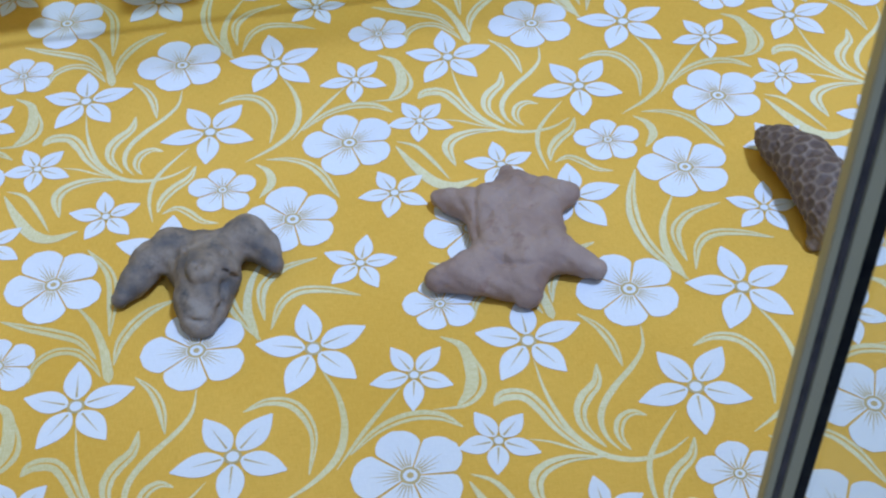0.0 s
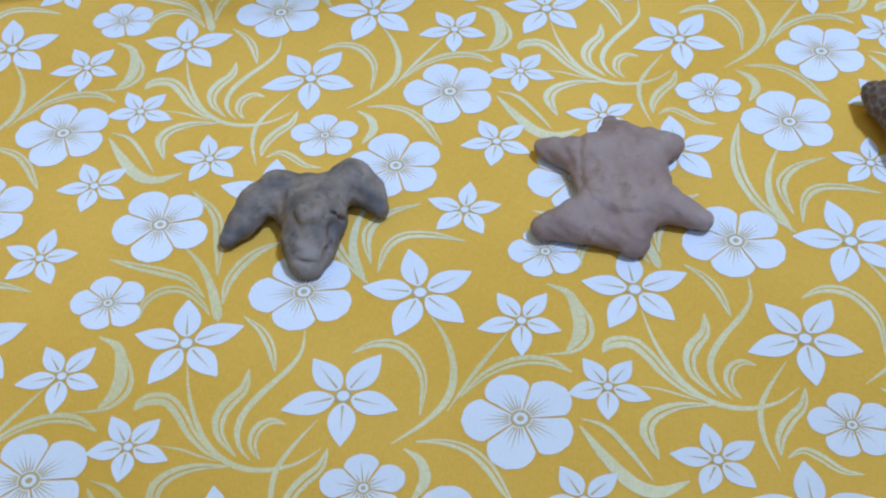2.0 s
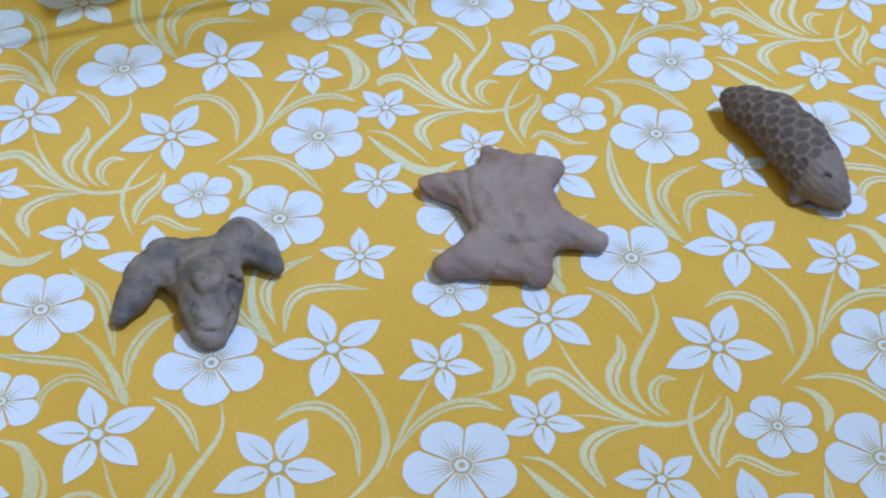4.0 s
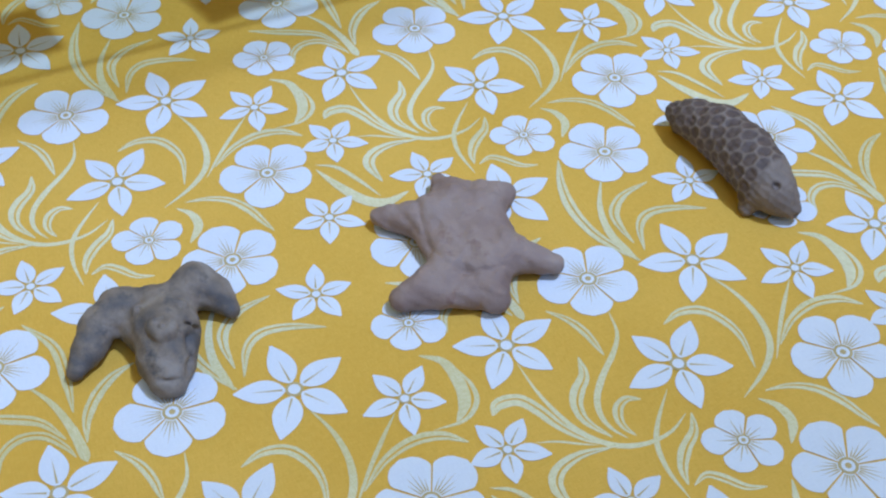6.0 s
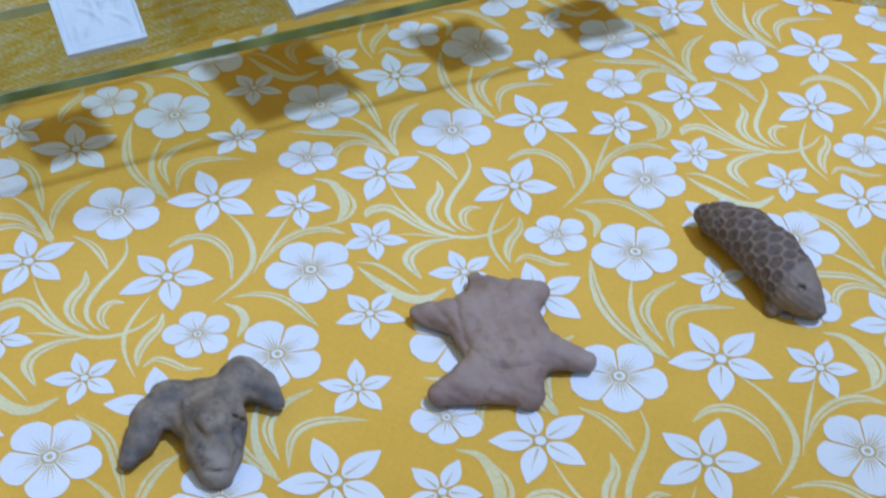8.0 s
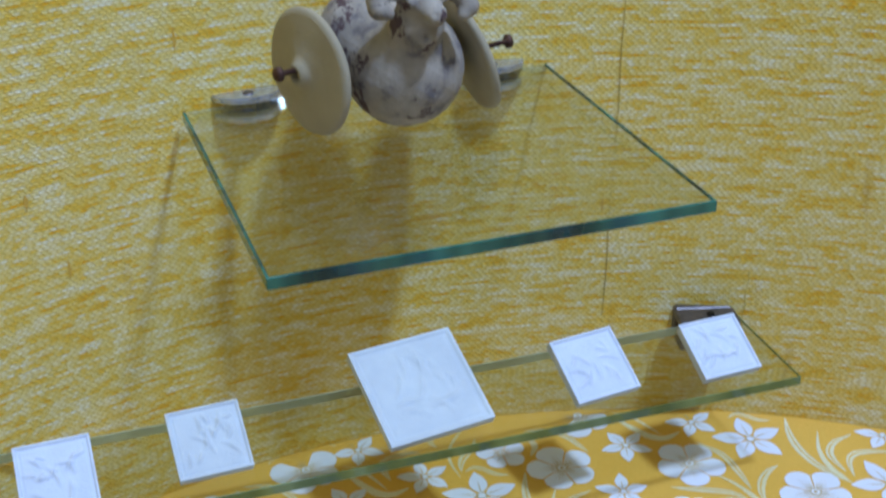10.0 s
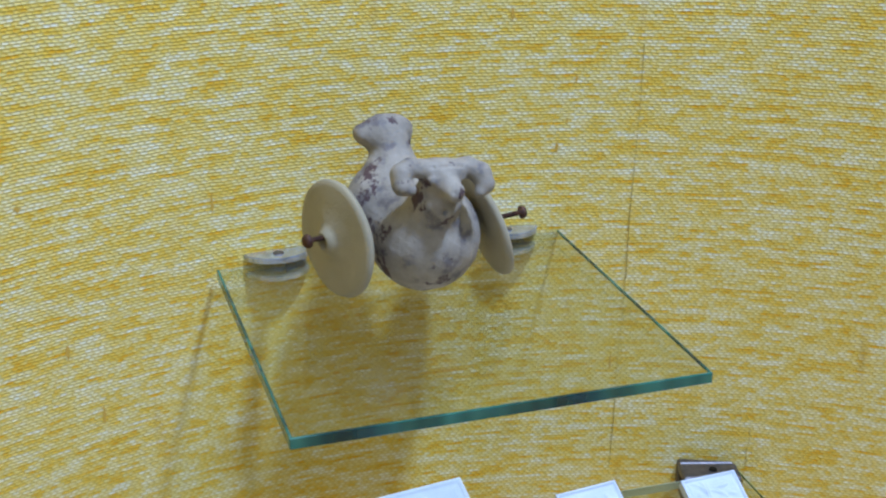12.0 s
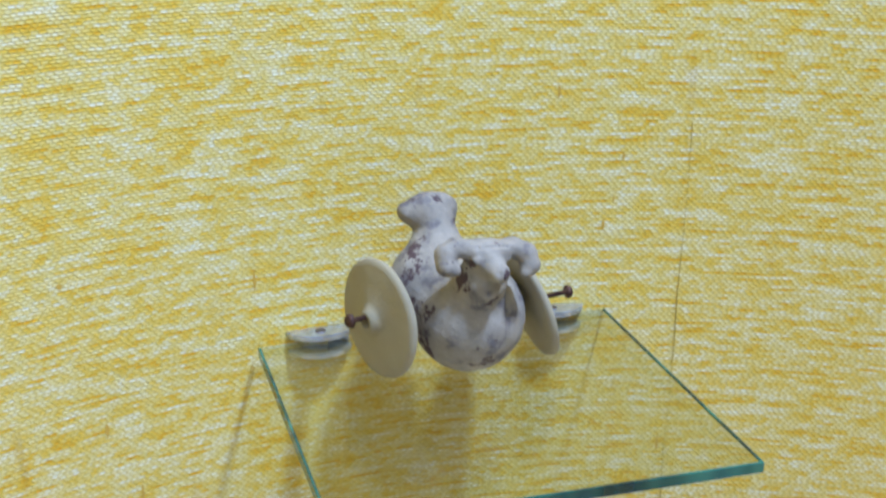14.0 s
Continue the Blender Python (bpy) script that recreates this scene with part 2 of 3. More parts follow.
def sculpt(sdf, lo, hi, step):
    """A smooth closed mesh of the surface sdf = 0 between two corners (surface nets)."""
    lo, hi = np.array(lo, float), np.array(hi, float)
    shape = np.ceil((hi - lo) / step).astype(int) + 1
    ax = [lo[i] + step * np.arange(shape[i]) for i in range(3)]
    g = np.stack(np.meshgrid(*ax, indexing="ij"), -1)
    d = sdf(g)
    s = d < 0
    corner = [(i, j, k) for i in (0, 1) for j in (0, 1) for k in (0, 1)]
    cut = lambda arr, c: arr[c[0]:shape[0] - 1 + c[0], c[1]:shape[1] - 1 + c[1], c[2]:shape[2] - 1 + c[2]]
    count = sum(cut(s, c).astype(int) for c in corner)
    act = (count > 0) & (count < 8)
    idx = -np.ones(act.shape, int)
    idx[act] = np.arange(act.sum())
    acc, num = np.zeros((act.sum(), 3)), np.zeros(act.sum())
    for a in range(8):
        for b in range(a + 1, 8):
            ca, cb = corner[a], corner[b]
            if sum(abs(p - q) for p, q in zip(ca, cb)) != 1:
                continue
            da, db = cut(d, ca)[act], cut(d, cb)[act]
            cross = (da < 0) != (db < 0)
            t = np.where(cross, da / np.where(cross, da - db, 1), 0)
            p = np.array(ca) + t[:, None] * (np.array(cb) - np.array(ca))
            acc += np.where(cross[:, None], p, 0)
            num += cross
    cells = np.argwhere(act)
    co = lo + step * (cells + acc / num[:, None])
    faces = []
    for axis in range(3):
        e = np.eye(3, dtype=int)[axis]
        o1, o2 = np.eye(3, dtype=int)[(axis + 1) % 3], np.eye(3, dtype=int)[(axis + 2) % 3]
        sl = tuple(slice(0, shape[i] - e[i]) for i in range(3))
        sh = tuple(slice(e[i], shape[i]) for i in range(3))
        for p in np.argwhere(s[sl] != s[sh]):
            if (p[(axis + 1) % 3] == 0 or p[(axis + 2) % 3] == 0 or p[(axis + 1) % 3] >= shape[(axis + 1) % 3] - 1 or p[(axis + 2) % 3] >= shape[(axis + 2) % 3] - 1):
                continue
            q = [idx[tuple(p - o1 - o2)], idx[tuple(p - o2)], idx[tuple(p)], idx[tuple(p - o1)]]
            faces.append(q if s[tuple(p)] else q[::-1])
    me = bpy.data.meshes.new("sculpted")
    me.from_pydata(co.tolist(), [], [[int(i) for i in f] for f in faces])
    bm = bmesh.new()
    bm.from_mesh(me)
    bpy.data.meshes.remove(me)
    return bm


def ball(g, c, r):
    r = np.array(r if isinstance(r, (tuple, list)) else (r, r, r), float)
    q = (g - np.array(c)) / r
    k = np.sqrt((q * q).sum(-1)) + 1e-9
    k2 = np.sqrt(((q / r) ** 2).sum(-1)) + 1e-9
    return k * (k - 1) / k2


def limb(g, a, b, ra, rb):
    """A round cone from a to b."""
    a, b = np.array(a, float), np.array(b, float)
    ab = b - a
    t = np.clip(((g - a) @ ab) / (ab @ ab), 0, 1)
    p = a + t[..., None] * ab
    return np.sqrt(((g - p) ** 2).sum(-1)) - (ra + t * (rb - ra))


def chain(g, pts, k=0.003):
    """A limb through points (x, y, z, radius)."""
    d = None
    for p, q in zip(pts, pts[1:]):
        e = limb(g, p[:3], q[:3], p[3], q[3])
        d = e if d is None else blend(d, e, k)
    return d


def blend(a, b, k):
    h = np.clip(0.5 + 0.5 * (b - a) / k, 0, 1)
    return b + (a - b) * h - k * h * (1 - h)


def carve(a, b, k):
    return -blend(-a, b, k)


def lumps(g, size, depth, shift=0.0):
    q = g / size * 2 * math.pi + shift
    return depth * (np.sin(q[..., 0] + 0.7 * np.sin(q[..., 1] * 0.8)) * np.sin(q[..., 1] * 1.1 + np.sin(q[..., 2])) + 0.5 * np.sin(q[..., 2] * 1.7 + q[..., 0] * 1.3))


# ---- the niche ----
CX, CY, R = 0.14, -0.357, 0.50      # the round back of the niche
FRONT, TOP = -0.448, 2.0


def wall_y(x):
    return CY + math.sqrt(max(0.0, R * R - (x - CX) ** 2))


def niche_wall():
    bm = bmesh.new()
    uv = bm.loops.layers.uv.new("UVMap")
    line = [(CX - R, FRONT, 0, 0)]
    n = 72
    for i in range(n + 1):
        a = math.pi - math.pi * i / n
        line.append((CX + R * math.cos(a), CY + R * math.sin(a)))
    line.append((CX + R, FRONT))
    line = [p[:2] for p in line]
    out = []
    for i, p in enumerate(line):
        a = Vector(line[max(0, i - 1)])
        b = Vector(line[min(len(line) - 1, i + 1)])
        t = (b - a).normalized()
        out.append((p[0] - t.y * 0.02, p[1] + t.x * 0.02))
    run = [0.0]
    for a, b in zip(line, line[1:]):
        run.append(run[-1] + math.dist(a, b))
    V = lambda p, z: bm.verts.new((p[0], p[1], z))
    inner = [(V(p, -0.02), V(p, TOP)) for p in line]
    outer = [(V(p, -0.02), V(p, TOP)) for p in out]
    rim = [(V(p, -0.02), V(p, TOP)) for p in line]
    for i in range(len(line) - 1):
        f = bm.faces.new([inner[i][0], inner[i][1], inner[i + 1][1], inner[i + 1][0]])
        for lp, (s, z) in zip(f.loops, ((run[i], -0.02), (run[i], TOP), (run[i + 1], TOP), (run[i + 1], -0.02))):
            lp[uv].uv = (s, z)
        bm.faces.new([outer[i][0], outer[i + 1][0], outer[i + 1][1], outer[i][1]])
        bm.faces.new([rim[i][1], outer[i][1], outer[i + 1][1], rim[i + 1][1]])
        bm.faces.new([rim[i][0], rim[i + 1][0], outer[i + 1][0], outer[i][0]])
    for k in (0, -1):
        bm.faces.new([rim[k][0], outer[k][0], outer[k][1], rim[k][1]])
    ob = link("wall_niche", bm, WEAVE, smooth=False)
    for poly in ob.data.polygons:
        poly.use_smooth = poly.normal.y < -0.001 or poly.index == 0
    return tagged(ob, "curved niche wall covered in coarse yellow woven fabric", "wall", kind="structure")


niche_wall()


def seam(name, x, z0, z1, lean):
    """A thin dark crease in the wall fabric."""
    bm = bmesh.new()
    pts = []
    for i in range(9):
        z = z0 + (z1 - z0) * i / 8
        xx = x + lean * (i / 8 - 0.5) + 0.0004 * math.sin(i * 2.1)
        pts.append((xx, wall_y(xx) - 0.0006, z, 0.00018 + 0.00009 * math.sin(i * 1.7)))
    for a, b in zip(pts, pts[1:]):
        bm.faces.new([bm.verts.new((a[0] - a[3], a[1], a[2])), bm.verts.new((a[0] + a[3], a[1], a[2])), bm.verts.new((b[0] + b[3], b[1], b[2])), bm.verts.new((b[0] - b[3], b[1], b[2]))])
    return tagged(link(name, bm, CREASE), "thin dark crease down the yellow fabric", "crease", kind="structure")


seam("wall_seam", 0.272, 0.07, 0.335, 0.002)
seam("wall_seam", 0.349, 0.055, 0.10, 0.001)



def stain(x, z, width, height):
    """A small rusty mark soaked into the wall fabric."""
    bm = bmesh.new()
    rng = random.Random(int(x * 5000 + z * 900))
    left, right = [], []
    for i in range(9):
        t = i / 8
        w = width * math.sin(math.pi * (0.06 + 0.88 * t)) * rng.uniform(0.5, 1.1)
        cx = x + width * rng.uniform(-0.3, 0.3)
        left.append((cx - w, wall_y(cx - w) - 0.0005, z + (t - 0.5) * height))
        right.append((cx + w, wall_y(cx + w) - 0.0005, z + (t - 0.5) * height))
    for a, b, c, d in zip(left, right, right[1:], left[1:]):
        bm.faces.new([bm.verts.new(p) for p in (a, b, c, d)])
    return tagged(link("wall_stain", bm, STAIN), "small rusty brown stain on the yellow fabric", "stain", kind="structure")


stain(0.0378, 0.263, 0.0010, 0.012)
stain(-0.041, 0.198, 0.0012, 0.008)
stain(0.2380, 0.316, 0.0008, 0.004)
stain(0.2290, 0.277, 0.0009, 0.006)
stain(0.2340, 0.292, 0.0007, 0.003)
stain(0.2020, 0.352, 0.0010, 0.007)
stain(-0.057, 0.280, 0.0016, 0.003)
stain(-0.026, 0.157, 0.0010, 0.010)
stain(0.2670, 0.142, 0.0009, 0.010)
stain(0.3120, 0.105, 0.0006, 0.002)

half = lambda: [(CX - R, FRONT), (CX + R, FRONT)] + [(CX + R * math.cos(math.pi * i / 60), CY + R * math.sin(math.pi * i / 60)) for i in range(61)]


def niche_slab(name, z0, z1, mat, label, category):
    bm = bmesh.new()
    f = bm.faces.new([bm.verts.new((x, y, z0)) for x, y in half()])
    up = bmesh.ops.extrude_face_region(bm, geom=[f])["geom"]
    for v in up:
        if isinstance(v, bmesh.types.BMVert):
            v.co.z = z1
    bmesh.ops.recalc_face_normals(bm, faces=bm.faces[:])
    return tagged(link(name, bm, mat), label, category, kind="structure")


niche_slab("floor_niche", -0.04, -0.003, WOOD, "brown board that carries the display cloth", "floor")
niche_slab("ceiling", TOP, TOP + 0.02, PAINT, "plain painted top of the display niche", "ceiling")

for name, b in (("floor", (-2.2, -3.2, -0.95, 2.4, 1.2, -0.93)), ("ceiling_room", (-2.2, -3.2, 2.3, 2.4, 1.2, 2.32)), ("wall_back", (-2.2, -3.22, -0.93, 2.4, -3.2, 2.3)),
                ("wall_left", (-2.22, -3.2, -0.93, -2.2, 1.2, 2.3)), ("wall_right", (2.4, -3.2, -0.93, 2.42, 1.2, 2.3)), ("wall_front", (-2.2, 1.2, -0.93, 2.4, 1.22, 2.3))):
    tagged(link(name, box(*b), FLOOR_PAINT if name == "floor" else PAINT), "plain grey painted %s of the room" % name.split("_")[0], name.split("_")[0], kind="structure")
tagged(link("cabinet_base", box(CX - R, FRONT, -0.93, CX + R, 0.16, -0.041, 0.004), WOOD), "brown wooden base under the display niche", "cabinet")

# ---- the sliding glass door, pushed open ----
door = thing("glass_door", "clear glass sliding door with dark and pale edge strips, pushed open", "door")
part("pane", box(0.1266, -0.4120, 0.001, 0.57, -0.4070, 1.1), DOOR_GLASS, door)
part("edge_strip", box(0.1200, -0.4112, 0.001, 0.1213, -0.4092, 1.1, 0.0002, 1), BUFF_STRIP, door, "thin buff edge strip")
part("edge_strip", box(0.1214, -0.4112, 0.001, 0.1224, -0.4092, 1.1, 0.0002, 1), DULL_METAL, door, "dull grey metal edge strip")
part("edge_strip", box(0.1225, -0.4112, 0.001, 0.1246, -0.4092, 1.1, 0.0002, 1), BUFF_STRIP, door, "pale buff edge strip")
part("edge_strip", box(0.1247, -0.4112, 0.001, 0.1264, -0.4092, 1.1, 0.0002, 1), DARK_METAL, door, "black edge strip")

# ---- the printed cloth ----
LA, LB = 0.1704, 0.18093          # the repeat of the print
cloth = niche_slab("tablecloth", -0.0025, 0.0, OCHRE, "ochre yellow cotton cloth printed with white flowers and cream scrolls", "tablecloth")
del cloth["kind"]
white, cream, vein = bmesh.new(), bmesh.new(), bmesh.new()
CELLS = [(i, j) for i in range(-4, 5) for j in range(-2, 4)]


def inside(x, y, gap=0.0):
    return abs(x - CX) < R - gap and y > FRONT + gap and (y < CY or math.hypot(x - CX, y - CY) < R - gap)


def spots(u, v):
    for i, j in CELLS:
        x, y = (u + i) * LA, -(v + j) * LB
        if inside(x, y, 0.0):
            yield x, y


def fan(bm, pts, z):
    kept = [p for p in pts]
    if all(inside(*p) for p in kept):
        bm.faces.new([bm.verts.new((p[0], p[1], z)) for p in kept])


def petal_line(length, width, round_tip):
    """Half-outline of a petal along x: (distance, half-width)."""
    out = []
    for i in range(15):
        t = i / 14
        if round_tip:
            p, turn_at = length * (0.14 + 0.86 * t), length * 0.60
            bulge = abs(p - turn_at) / (length - turn_at) if p > turn_at else 0.0
            w = min(p * 0.705 - 0.00030, width * max(0.0, 1 - bulge ** 2.0) ** 0.5)
        else:
            w = width * math.sin(math.pi * t ** 0.80) ** 0.85 if 0 < t < 1 else 0.0
        out.append((length * (0.14 + 0.86 * t), max(w, 0.0004)))
    return out


def bloom(x, y, u, v, turn, length, width, round_tip, veins, put):
    """One printed flower at (x, y); put() takes its faces: kind, points, height."""
    rng = random.Random(int(round(u * 1000 + v * 77)))
    for k in range(5):
        a = math.radians(turn + 72 * k + rng.uniform(-2.5, 2.5) * (0.4 if round_tip else 1.0))
        f = 1 + rng.uniform(-0.06, 0.06)
        ca, sa = math.cos(a), math.sin(a)
        side = petal_line(length * f, width * (1 + rng.uniform(-0.06, 0.06)), round_tip)
        place = lambda p, q: (x + ca * p - sa * q, y + sa * p + ca * q)
        put(0, [place(p, -w) for p, w in side] + [place(p, w) for p, w in reversed(side)], 0.00030 + 0.00001 * k)
        for i in range(veins):
            b = (i - (veins - 1) / 2) * (0.70 / max(1, veins - 1)) if veins > 1 else 0.0
            l0, l1 = length * 0.20, length * ((0.72 if i == (veins - 1) // 2 else 0.60 if i % 2 else 0.48) + rng.uniform(-0.04, 0.04))
            cb, sb, w = math.cos(b), math.sin(b), (0.00030 if round_tip else 0.00044)
            mid = [(l0 * cb + w * sb, l0 * sb - w * cb), (l1 * cb, l1 * sb), (l0 * cb - w * sb, l0 * sb + w * cb)]
            put(1, [place(p, q) for p, q in mid], 0.00037)
    for kind, r, z in ((1, length * (0.18 if round_tip else 0.155), 0.00040), (0, length * (0.125 if round_tip else 0.105), 0.00044)) + (((1, length * 0.06, 0.00048),) if round_tip else ()):
        put(kind, [(x + r * math.cos(i * math.pi / 8), y + r * math.sin(i * math.pi / 8)) for i in range(16)], z)


def flower(u, v, turn, length, width, round_tip, veins):
    near = bmesh.new()

    def put_near(kind, pts, z):
        near.faces.new([near.verts.new((*p, z)) for p in pts]).material_index = kind

    bloom(0, 0, u, v, turn, length, width, round_tip, veins, put_near)
    me = bpy.data.meshes.new("printed_flower")
    near.to_mesh(me)
    near.free()
    me.materials.append(WHITE_PRINT)
    me.materials.append(VEIN_PRINT)
    for x, y in spots(u, v):
        if -0.14 < x < 0.46 and -0.36 < y < 0.13 and inside(x, y, length * 1.1):
            ob = new("printed_flower", me)
            ob.location, ob.parent = (x, y, 0), cloth
        else:
            bloom(x, y, u, v, turn, length, width, round_tip, veins, lambda kind, pts, z: fan((white, vein)[kind], pts, z))


strand = 0


def curve_point(pts, t):
    """A point and its heading on the smooth line through pts, t from 0 to 1."""
    k = min(int(t * (len(pts) - 1)), len(pts) - 2)
    f = t * (len(pts) - 1) - k
    a, b = pts[k], pts[k + 1]
    da = (b - pts[k - 1]) / 2 if k > 0 else b - a
    db = (pts[k + 2] - a) / 2 if k + 2 < len(pts) else b - a
    p = a * (2 * f ** 3 - 3 * f * f + 1) + da * (f ** 3 - 2 * f * f + f) + b * (3 * f * f - 2 * f ** 3) + db * (f ** 3 - f * f)
    d = a * (6 * f * f - 6 * f) + da * (3 * f * f - 4 * f + 1) + b * (6 * f - 6 * f * f) + db * (3 * f * f - 2 * f)
    return p, d.normalized()


def scroll(width, peak, split, *points):
    """A printed leaf or stem along points of the repeat, widest at peak; split: a bare ochre line runs down it."""
    global strand
    strand += 1
    level = 0.00005 + 0.000006 * strand
    n, rng = 22, random.Random(strand)
    for x, y in spots(*points[0]):
        ox, oy = x - points[0][0] * LA, y + points[0][1] * LB
        pts = [Vector((ox + a * LA, oy - b * LB)) for a, b in points]
        strips = [[], []]
        for i in range(n + 1):
            t = i / n
            p, d = curve_point(pts, t)
            side = Vector((-d.y, d.x))
            rise = t / peak if t < peak else (1 - t) / (1 - peak)
            w = width * 0.5 * (0.10 + 0.90 * math.sin(math.pi / 2 * max(0.0, rise)) ** 0.85) * (1 + rng.uniform(-0.05, 0.05))
            gap = min(0.00042, w * 0.30) * math.sin(math.pi * t) if split else 0.0
            mid = w * 0.16
            if split and 0.12 < t < 0.95:
                strips[0].append((p + side * w, p + side * (mid + gap)))
                strips[1].append((p + side * (mid - gap), p - side * w))
            else:
                strips[0].append((p + side * w, p + side * mid))
                strips[1].append((p + side * mid, p - side * w))
        for strip in strips:
            for a, b in zip(strip, strip[1:]):
                fan(cream, [tuple(a[0]), tuple(a[1]), tuple(b[1]), tuple(b[0])], level)


# large round flowers, small round flowers, large stars, small stars
flower(0.0892, 0.9308, 33, 0.0205, 0.0087, True, 5)
flower(0.3395, 0.5713, 24, 0.0205, 0.0087, True, 5)
flower(0.7632, 0.6784, 40, 0.0205, 0.0087, True, 5)
flower(0.5107, 0.3270, 30, 0.0208, 0.0088, True, 5)
flower(0.6493, 0.8965, 25, 0.0145, 0.0061, True, 3)
flower(0.1742, 0.4389, 16, 0.0145, 0.0061, True, 3)
flower(0.3485, 0.9716, 21, 0.0222, 0.0053, False, 1)
flower(0.8251, 0.0344, 15, 0.0215, 0.0053, False, 1)
flower(0.1533, 0.2188, 46, 0.0215, 0.0053, False, 1)
flower(0.0321, 0.6229, 11, 0.0215, 0.0053, False, 1)
flower(0.5590, 0.0816, 43, 0.0160, 0.0039, False, 1)
flower(0.4851, 0.7410, 2, 0.0155, 0.0039, False, 1)
flower(0.7064, 0.2770, 41, 0.0150, 0.0039, False, 1)
flower(0.5999, 0.5268, 36, 0.0160, 0.0039, False, 1)
flower(0.8830, 0.4780, 20, 0.0155, 0.0039, False, 1)
scroll(0.0023, 0.55, False, (0.826, 0.088), (0.830, 0.163), (0.845, 0.235), (0.871, 0.300), (0.918, 0.349), (0.980, 0.370), (1.046, 0.364), (1.099, 0.336))
scroll(0.0056, 0.22, True, (0.715, 0.190), (0.740, 0.168), (0.784, 0.174), (0.812, 0.213), (0.834, 0.263), (0.866, 0.309), (0.898, 0.338))
scroll(0.0054, 0.42, True, (0.959, 0.121), (0.946, 0.169), (0.913, 0.201), (0.893, 0.234), (0.893, 0.277), (0.924, 0.330))
scroll(0.0026, 0.50, False, (0.085, 0.035), (0.073, 0.093), (0.037, 0.139), (-0.014, 0.183), (-0.055, 0.229), (-0.071, 0.271), (-0.067, 0.310), (-0.047, 0.344))
scroll(0.0039, 0.40, True, (0.029, 0.269), (0.001, 0.257), (-0.026, 0.269), (-0.040, 0.296), (-0.039, 0.321), (-0.027, 0.345))
scroll(0.0010, 0.50, False, (0.767, 0.283), (0.811, 0.297), (0.852, 0.319), (0.889, 0.338))
scroll(0.0021, 0.50, False, (0.095, 0.268), (0.035, 0.330), (0.002, 0.380), (-0.010, 0.443), (-0.003, 0.518))
scroll(0.0047, 0.50, True, (0.111, 0.339), (0.091, 0.380), (0.050, 0.412), (0.021, 0.449), (0.010, 0.487))
scroll(0.0035, 0.50, True, (0.158, 0.550), (0.118, 0.535), (0.084, 0.498), (0.056, 0.480), (0.021, 0.493))
scroll(0.0040, 0.55, True, (0.291, 0.349), (0.347, 0.358), (0.395, 0.384), (0.428, 0.429), (0.447, 0.479), (0.462, 0.517))
scroll(0.0039, 0.65, False, (0.264, 0.361), (0.293, 0.393), (0.297, 0.438), (0.264, 0.482))
scroll(0.0028, 0.55, False, (0.360, 0.029), (0.387, 0.103), (0.393, 0.181), (0.372, 0.251), (0.318, 0.304), (0.238, 0.348))
scroll(0.0045, 0.40, True, (0.182, 0.112), (0.233, 0.095), (0.284, 0.108), (0.315, 0.151), (0.325, 0.209), (0.306, 0.289))
scroll(0.0051, 0.60, False, (0.634, 0.988), (0.677, 1.024), (0.685, 1.094), (0.671, 1.143), (0.638, 1.177))
scroll(0.0021, 0.50, False, (0.694, 0.045), (0.708, 0.103), (0.698, 0.147), (0.655, 0.178), (0.585, 0.177))
scroll(0.0018, 0.50, False, (0.527, 0.105), (0.477, 0.156), (0.423, 0.215), (0.363, 0.288))
scroll(0.0046, 0.42, True, (0.640, 0.230), (0.595, 0.195), (0.531, 0.185), (0.460, 0.207), (0.395, 0.257))
scroll(0.0037, 0.60, True, (0.952, 0.979), (0.988, 1.022), (1.007, 1.072), (1.014, 1.138))
scroll(0.0045, 0.50, True, (0.646, 0.768), (0.708, 0.798), (0.772, 0.825), (0.827, 0.856), (0.866, 0.914))
scroll(0.0040, 0.38, True, (0.718, 0.953), (0.734, 0.904), (0.775, 0.879), (0.824, 0.889), (0.860, 0.931), (0.876, 0.964))
scroll(0.0039, 0.85, False, (0.814, 0.746), (0.857, 0.814), (0.881, 0.885), (0.891, 0.944), (0.895, 0.984))
scroll(0.0048, 0.50, True, (0.905, 0.938), (0.919, 0.879), (0.953, 0.828), (0.997, 0.793), (1.047, 0.775))
scroll(0.0044, 0.50, True, (0.841, 0.581), (0.894, 0.668), (0.900, 0.765), (0.895, 0.854))
scroll(0.0036, 0.80, False, (0.281, 0.654), (0.228, 0.744), (0.210, 0.832), (0.228, 0.926))
scroll(0.0046, 0.50, True, (0.247, 0.872), (0.244, 0.806), (0.258, 0.761), (0.306, 0.723), (0.385, 0.705))
scroll(0.0045, 0.50, True, (0.259, 0.901), (0.288, 0.831), (0.333, 0.800), (0.401, 0.808), (0.473, 0.838))
scroll(0.0051, 0.40, True, (0.213, 0.555), (0.179, 0.636), (0.163, 0.720), (0.172, 0.805), (0.202, 0.875), (0.234, 0.927))
scroll(0.0055, 0.58, False, (0.628, 0.361), (0.660, 0.434), (0.702, 0.504), (0.751, 0.530), (0.815, 0.515))
scroll(0.0021, 0.50, False, (0.633, 0.344), (0.680, 0.372), (0.715, 0.435), (0.745, 0.506))
scroll(0.0054, 0.66, True, (0.912, 0.352), (0.841, 0.344), (0.784, 0.359), (0.759, 0.395), (0.768, 0.460))
for name, bm, mat, label in (("printed_scroll", cream, CREAM_PRINT, "cream printed scrolling leaves and stems"), ("printed_petal", white, WHITE_PRINT, "white printed flower petals"), ("printed_vein", vein, VEIN_PRINT, "fine ochre printed petal veins")):
    tagged(part(name, bm, mat, cloth, label), kind="stuff")


